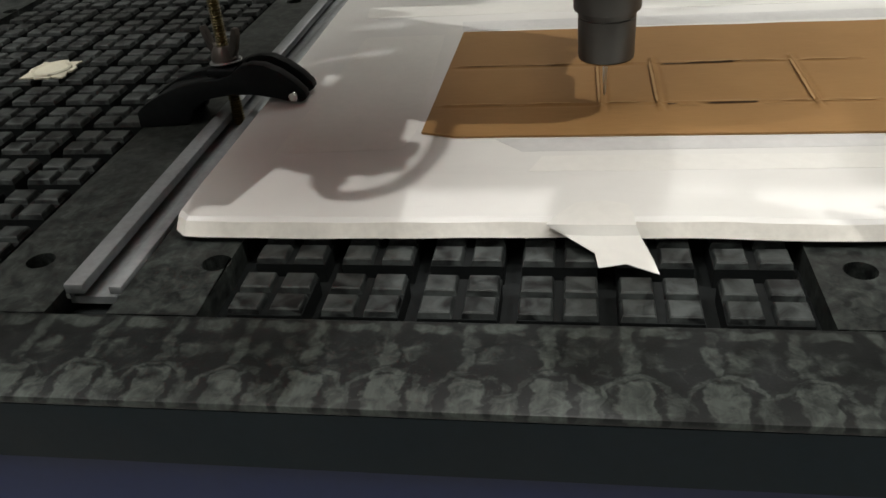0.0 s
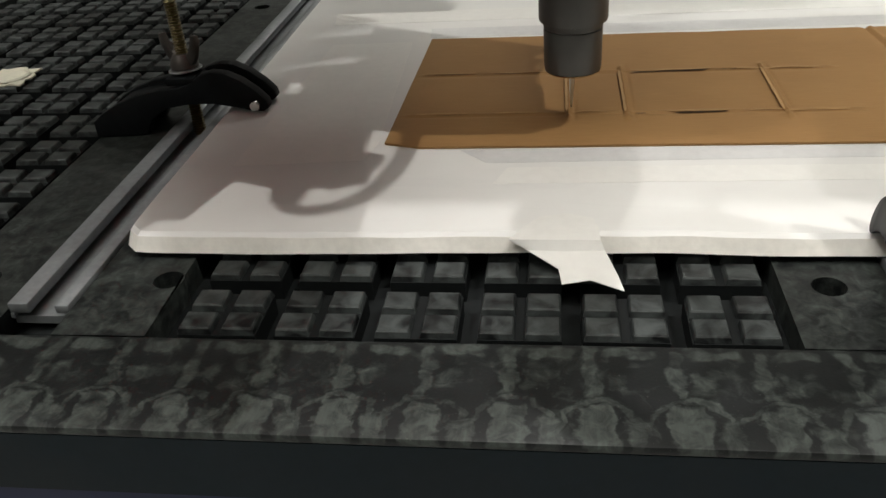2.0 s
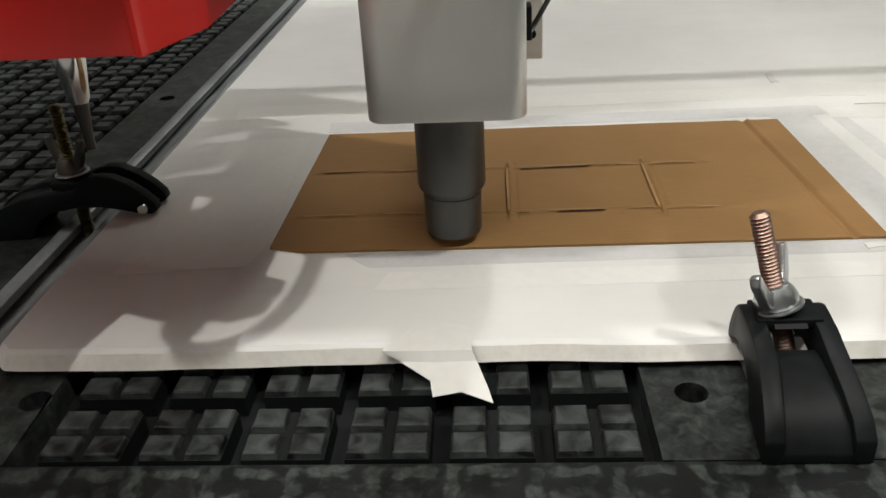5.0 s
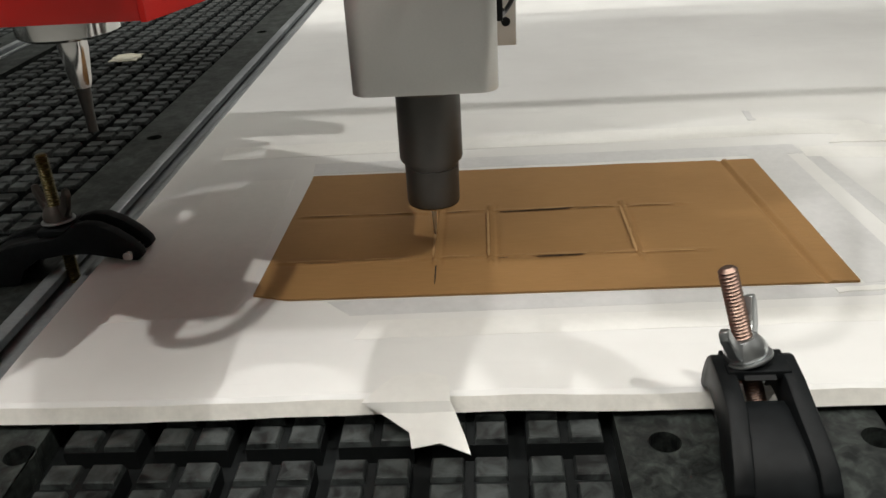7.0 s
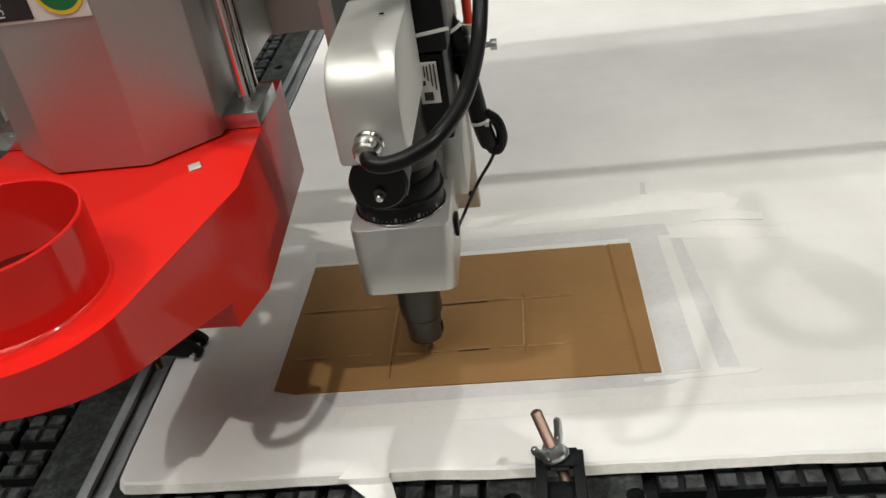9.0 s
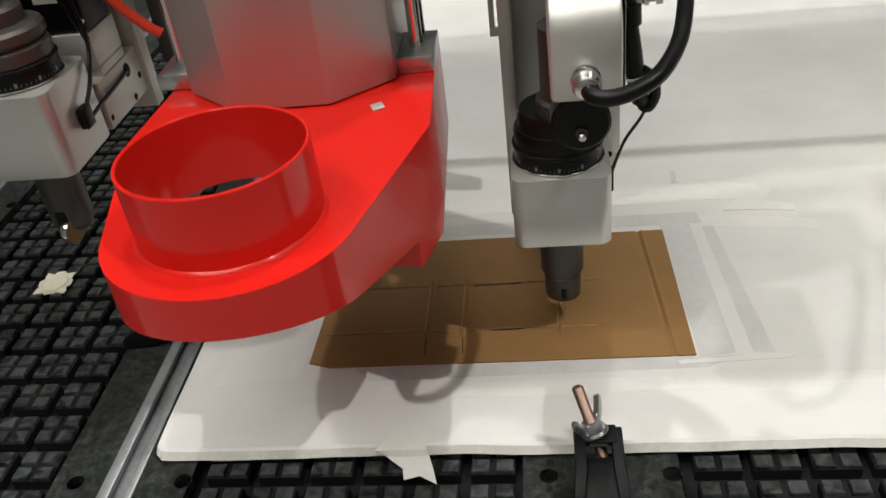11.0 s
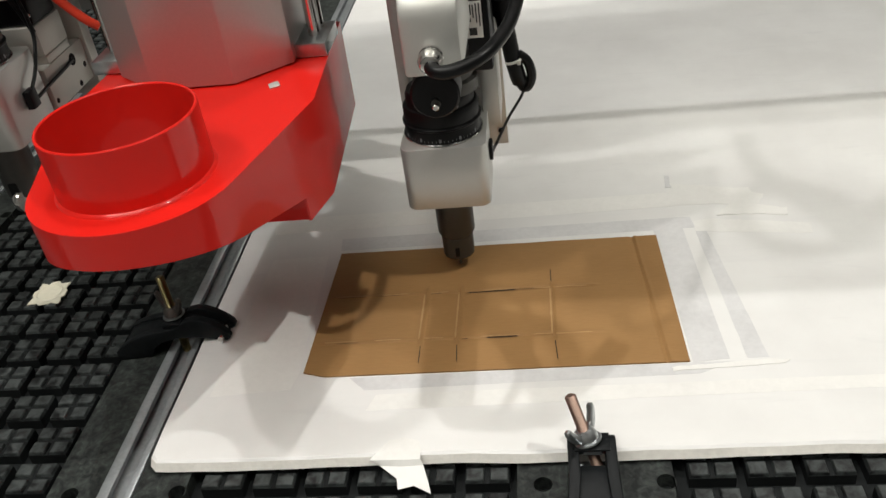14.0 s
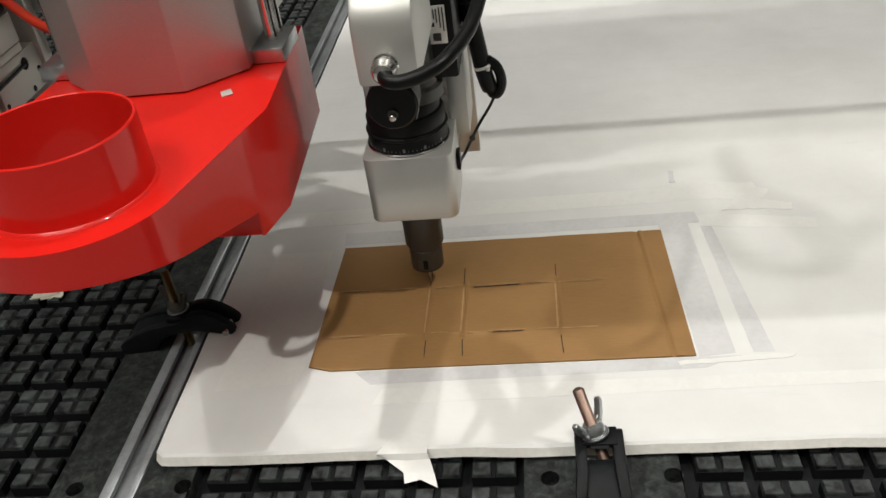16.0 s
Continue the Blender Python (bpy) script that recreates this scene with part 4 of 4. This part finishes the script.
def hood_outline(off=0.0):
    rp = RP - off
    right = [(-0.0895 - off, 0.062 - off), (-0.0815 - off, -0.103)]
    kx, ky = -0.0815 - off - CXH, -0.103 - CYH
    d = math.hypot(kx, ky)
    a = math.atan2(ky, kx) - math.acos(rp / d)
    arc = []
    n = 30
    a0, a1 = a, -math.pi - a
    for k in range(n + 1):
        q = a0 + (a1 - a0) * k / n
        arc.append((CXH + rp * math.cos(q), CYH + rp * math.sin(q)))
    (xa, ya), (xb, yb) = right[-1], arc[0]
    for cy in (-0.1429, -0.1431):
        right.append((xa + (xb - xa) * (cy - ya) / (yb - ya), cy))
    left = [(2 * CXH - x, y) for x, y in right[::-1]]
    return right + arc + left


def hood_low(x, y):
    return 0.136 if y > -0.1430 else 0.156 + (-0.1430 - y) * 0.27


def hood():
    own = bmesh.new()
    out, inn = hood_outline(), hood_outline(0.0022)
    hole = [(CXH + (RC - 0.002) * math.cos(2 * math.pi * k / 48), CYH + (RC - 0.002) * math.sin(2 * math.pi * k / 48)) for k in range(48)]
    n = len(out)
    lo = [own.verts.new((x, y, hood_low(x, y))) for x, y in out]
    hi = [own.verts.new((x, y, PLATE)) for x, y in out]
    li = [own.verts.new((x, y, hood_low(x, y))) for x, y in inn]
    ti = [own.verts.new((x, y, PLATE - 0.002)) for x, y in inn]
    for k in range(n):
        j = (k + 1) % n
        own.faces.new((lo[k], lo[j], hi[j], hi[k]))
        own.faces.new((li[j], li[k], ti[k], ti[j]))
        own.faces.new((lo[j], lo[k], li[k], li[j]))
    for ring, z in ((hi, PLATE), (ti, PLATE - 0.002)):
        hv = [own.verts.new((x, y, z)) for x, y in hole]
        he = [own.edges.new((hv[k], hv[(k + 1) % 48])) for k in range(48)]
        oe = [own.edges.get((ring[k], ring[(k + 1) % n])) for k in range(n)]
        bmesh.ops.triangle_fill(own, edges=he + oe, use_beauty=True)
    return own


hd = part("extraction_hood", hood(), M_RED, head, "glossy red sheet metal dust extraction hood", True)
for p in hd.data.polygons:
    if abs(p.normal.z) > 0.9:
        p.use_smooth = False
part("hose_collar", lathe([(RC - 0.0022, -0.0022), (RC, -0.0005), (RC, 0.0440), (RC - 0.0006, 0.0448), (RC - 0.0016, 0.0448), (RC - 0.0022, 0.0440), (RC - 0.0022, -0.0022)], (CXH, CYH, PLATE), 72), M_RED, hd, "glossy red round hose collar")
flange_x = hood_outline(0.0024)[2][0]
part("return_flange", box((2 * CXH - flange_x, -0.1426, 0.1364), (flange_x, -0.1414, 0.1740), 0.0003), M_RED, hd)
part("weld_bead", lathe([(RC - 0.0002, 0.0022), (RC + 0.0010, 0.0016), (RC + 0.0022, -0.0002)], (CXH, CYH, PLATE + 0.0002), 64), M_RED, hd)
part("foam_chip", box((-0.1235, -0.0770, PLATE + 0.0004), (-0.1150, -0.0690, PLATE + 0.0016), 0.0003, rot=pose(0, 0, 0, 6, -4, 24)), M_PALE, head, "small grey foil scrap")
for sgn in (-1, 1):
    bx = SX + sgn * 0.0890
    br = part("rod_bracket", box((bx - 0.0145, -0.0210, PLATE + 0.0008), (bx + 0.0125 if sgn > 0 else bx + 0.0145, 0.0300, PLATE + 0.0125), 0.0008), M_ZINC, head, "steel guide rod bracket")
    for oy in (0.0, 0.018):
        part("guide_rod", lathe([(0, 0), (0.0050, 0), (0.0050, 0.36), (0, 0.36)], (SX + sgn * 0.0885, oy, PLATE + 0.0127), 24), M_CHROME, head, "polished steel guide rod")

# crease tool column
LX, LY, LZ = -0.3960, -0.0230, 0.1050
knife_tool(LX, LY, LZ, True)
collar = part("dial_collar", lathe([(0.0330, 0.150), (0.0335, 0.1505), (0.0335, 0.1600), (0.0315, 0.1615), (0.0300, 0.1617), (0.0300, 0.1645), (0.0330, 0.1650), (0.0335, 0.1655), (0.0335, 0.1720), (0.0310, 0.1745), (0.0225, 0.1760), (0.0225, 0.1860), (0.0200, 0.1885), (0, 0.1885)], (LX, LY, LZ), 14), M_TURN, head, "faceted matt turned steel collar")
part("collar_shaft", lathe([(0, 0.1887), (0.0115, 0.1887), (0.0120, 0.1900), (0.0120, 0.2150), (0, 0.2150)], (LX, LY, LZ), 28), M_ZINC, collar)
XB = LX + 0.0392
part("side_bracket", box((LX + 0.0200, 0.0149, 0.1735), (XB, 0.0945, 0.2140), 0.0008), M_PALE, head, "pale aluminium side bracket")
part("back_plate", box((LX - 0.0550, 0.0950, 0.1560), (XB + 0.0040, 0.1100, 0.4600), 0.0010), M_PALE, head, "tall pale aluminium back plate with bores")
part("rear_post", box((XB + 0.0120, 0.1150, 0.1900), (XB + 0.0240, 0.1280, 0.4600), 0.0010), M_GREY, head)
part("motor_base", box((LX - 0.0200, 0.0265, 0.2225), (XB, 0.0745, 0.2503), 0.0010), M_PALE, head, "pale aluminium motor base")
part("base_spacer", box((LX - 0.0180, 0.0285, 0.2144), (XB - 0.0004, 0.0735, 0.2219), 0.0006), M_PALE, head)
# Flat discs; the shade inside the bores is put into their near-black colour.
for yy, zz, r in ((0.0670, 0.2030, 0.0056), (0.0679, 0.1780, 0.0026), (0.0195, 0.1822, 0.0022), (0.0860, 0.1905, 0.0026)):
    part("bore_shade_disc", lathe([(0, 0.0004), (r, 0.0004), (r + 0.0003, 0.0)], (XB + 0.0001, yy, zz), 18, RY90), M_BORE_SHADE, head)
plug = part("connector", box((XB + 0.0002, -0.0300, 0.1960), (XB + 0.0070, -0.0170, 0.2125), 0.0012), M_BLACK, head, "black connector plug")
for lead in ([(XB + 0.005, -0.0200, 0.2115), (XB + 0.005, -0.0080, 0.2195), (XB + 0.004, 0.0030, 0.2285), (XB + 0.002, 0.0180, 0.2475), (XB - 0.002, 0.0220, 0.2760), (XB - 0.012, 0.0210, 0.3400)], [(XB + 0.005, -0.0170, 0.2015), (XB + 0.004, 0.0060, 0.2023), (XB + 0.003, 0.0410, 0.2030), (XB + 0.001, 0.0650, 0.2030)]):
    part("connector_lead", tube(lead, 0.0017, 8), M_RUBBER, head)
mot2 = part("servo_motor", box((LX - 0.0300, 0.0290, 0.2507), (XB - 0.0005, 0.0735, 0.4600), 0.0030), M_BLACK, head, "black servo motor with white labels")
lab2 = part("label", box((-0.3925, 0.0280, 0.2755), (-0.3675, 0.0287, 0.3300), 0.0003), M_LABEL, mot2, "white printed label")
inks = bmesh.new()
for u, v, w, h in ((-0.3890, 0.2815, 0.0160, 0.0030), (-0.3870, 0.2875, 0.0120, 0.0110), (-0.3870, 0.3015, 0.0120, 0.0020), (-0.3870, 0.3065, 0.0100, 0.0020), (-0.3870, 0.3115, 0.0140, 0.0020)):
    box((u, 0.0274, v), (u + w, 0.02785, v + h), bm=inks)
part("print", inks, M_FIG, lab2)
part("label", box((-0.4290, 0.0255, 0.2580), (-0.4070, 0.0287, 0.3300), 0.0003), M_LABEL, mot2, "white printed label")
part("motor_rib", box((-0.4068, 0.0220, 0.2511), (-0.3990, 0.0288, 0.3400), 0.0008), M_BLACK, mot2)
part("cable_tie", box((LX - 0.0310, 0.0266, 0.2855), (XB + 0.0008, 0.0272, 0.2882), rot=pose(0, 0, 0, 0, -2.5, 0)), M_LABEL, head, "white nylon cable tie")
part("motor_cable", tube([(-0.3800, 0.0240, 0.3400), (-0.3770, 0.0235, 0.3010), (-0.3680, 0.0235, 0.2800), (-0.3620, 0.0250, 0.2600), (-0.3580, 0.0250, 0.2460)], 0.0024, 8), M_RUBBER, head)
part("motor_screw", lathe([(0, 0.0012), (0.0020, 0.0012), (0.0023, 0), (0.0023, -0.001)], (-0.3600, 0.0286, 0.2600), 14, RX90), M_CHROME, mot2)
part("air_tube", tube([(-0.3980, 0.052, 0.3560), (-0.3800, 0.050, 0.3250), (-0.3636, 0.050, 0.3017), (-0.3421, 0.050, 0.2700), (-0.3213, 0.050, 0.2468), (-0.3100, 0.052, 0.2370)], 0.0044, 12), M_TUBE, head, "red air tube")
part("carriage_plate", box((-0.4700, 0.1600, 0.2200), (0.0450, 0.1830, 0.6200), 0.0020), M_STEEL, head, "steel carriage plate behind the tools")
part("spindle_mount", box((SX - 0.070, 0.0630, 0.2230), (SX + 0.070, 0.1590, 0.2900), 0.002), M_STEEL, head)

# ---- gantry beam ----
beam = thing("gantry_beam", "white powder-coated gantry beam spanning the bed", "gantry beam")
bs = [(0.0, 0.6300), (0.0, 0.8900), (0.010, 0.9050), (0.270, 0.9050), (0.280, 0.8900), (0.280, 0.6300)]
part("beam_body", prism(bs, -1.10, 1.50, 0.0015, rot=TO_YZ), M_BEAM, beam)
for z in (0.69, 0.85):
    part("linear_rail", box((-1.0, -0.020, z), (1.4, -0.001, z + 0.022), 0.002), M_CHROME, beam)
for sx in (-1.13, 1.53):
    part("gantry_leg", box((sx - 0.03, 0.0, 0.002), (sx + 0.03, 0.280, 0.905), 0.004), M_BEAM, beam)

# ---- added fill panels and hall spotlights ----
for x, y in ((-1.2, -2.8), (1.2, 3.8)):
    lamp = thing("ceiling_light", "square white fill light panel, added unseen under the ceiling", "ceiling light", "hall lights", (x, y, 6.43))
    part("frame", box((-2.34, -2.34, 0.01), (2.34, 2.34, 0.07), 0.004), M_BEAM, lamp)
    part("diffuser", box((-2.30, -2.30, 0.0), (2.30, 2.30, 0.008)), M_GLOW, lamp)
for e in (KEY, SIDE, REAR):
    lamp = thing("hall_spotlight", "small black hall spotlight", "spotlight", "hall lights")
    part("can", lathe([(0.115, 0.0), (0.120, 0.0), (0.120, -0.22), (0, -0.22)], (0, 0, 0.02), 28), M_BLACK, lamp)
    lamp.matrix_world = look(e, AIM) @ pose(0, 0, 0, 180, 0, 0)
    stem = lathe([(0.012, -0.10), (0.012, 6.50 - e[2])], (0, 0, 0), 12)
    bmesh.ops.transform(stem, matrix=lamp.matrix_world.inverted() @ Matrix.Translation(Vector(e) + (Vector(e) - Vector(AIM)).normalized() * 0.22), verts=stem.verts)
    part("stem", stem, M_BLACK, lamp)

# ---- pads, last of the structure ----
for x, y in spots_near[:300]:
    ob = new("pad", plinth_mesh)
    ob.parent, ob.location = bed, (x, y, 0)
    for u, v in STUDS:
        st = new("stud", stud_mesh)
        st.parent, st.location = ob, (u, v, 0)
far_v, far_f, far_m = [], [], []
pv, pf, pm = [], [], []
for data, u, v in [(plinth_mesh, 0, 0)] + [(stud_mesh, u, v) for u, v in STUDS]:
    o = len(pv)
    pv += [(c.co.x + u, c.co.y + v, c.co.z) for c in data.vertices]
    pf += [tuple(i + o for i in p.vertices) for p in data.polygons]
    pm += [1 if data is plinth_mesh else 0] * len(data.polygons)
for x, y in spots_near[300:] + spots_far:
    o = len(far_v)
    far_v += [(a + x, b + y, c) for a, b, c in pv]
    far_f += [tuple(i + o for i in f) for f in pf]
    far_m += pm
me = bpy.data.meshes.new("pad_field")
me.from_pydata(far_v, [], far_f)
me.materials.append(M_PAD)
me.materials.append(M_PAD_SHADE)
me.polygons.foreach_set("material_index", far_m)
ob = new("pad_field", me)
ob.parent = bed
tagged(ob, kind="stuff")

# ---- movement ----
HEAD = [
    (0.0, 0.2088, 0.1170, 0.0465), (0.5, 0.2088, 0.1170, 0.0463), (1.0, 0.2088, 0.1170, 0.0462), (1.5, 0.2085, 0.1170, 0.0462),
    (2.0, 0.2088, 0.1165, 0.0452), (2.5, 0.2085, 0.1120, 0.0340), (3.0, 0.2085, 0.1110, 0.0305), (3.5, 0.2078, 0.1110, 0.0283),
    (4.0, 0.2076, 0.1075, 0.0268), (4.5, 0.2085, 0.1055, 0.0262), (5.2, 0.2085, 0.1010, 0.0160), (5.8, 0.2085, 0.1150, 0.0150),
    (6.4, 0.2085, 0.1320, 0.0260), (7.0, 0.2080, 0.1430, 0.0455), (7.2, 0.2100, 0.1400, 0.0480), (7.5, 0.2294, 0.1420, 0.0470),
    (7.8, 0.2400, 0.1420, 0.0450), (8.0, 0.2390, 0.1475, 0.0400), (8.2, 0.2405, 0.1440, 0.0430), (9.2, 0.2410, 0.1280, 0.0320),
    (10.3, 0.2415, 0.1049, 0.0250), (10.5, 0.2404, 0.1068, 0.0293), (10.8, 0.2648, 0.1108, 0.0507), (11.0, 0.3292, 0.1437, 0.0429),
    (11.5, 0.3280, 0.1375, 0.0155), (12.0, 0.3280, 0.1119, 0.0407), (12.5, 0.3255, 0.2420, 0.0390), (13.0, 0.3253, 0.2289, 0.0130),
    (13.5, 0.3262, 0.2130, 0.0370), (14.0, 0.2379, 0.2435, 0.0288), (14.5, 0.2383, 0.2115, 0.0157), (15.0, 0.2129, 0.2394, 0.0381),
    (15.5, 0.2040, 0.2441, 0.0132), (16.0, 0.2062, 0.2075, 0.0355)]


def motions():
    walk(head, [(t, pose(x, y, z)) for t, x, y, z in HEAD])
    for sleeve in turning:
        walk(sleeve, [(t, pose(0, 0, 0, 0, 0, a)) for t, a in ((0.0, 180), (8.2, 180), (8.7, 120), (9.2, 60), (9.7, 0), (16.0, 0))])
    walk(beam, [(t, pose(0, y + 0.106, 0)) for t, x, y, z in HEAD])
    for cut, t0 in CUTS:
        walk(cut, [(0, pose(0, 0, -0.003)), (t0, pose(0, 0, -0.003)), (t0 + 0.4, pose(0, 0, 0)), (16.0, pose(0, 0, 0))])


motions()
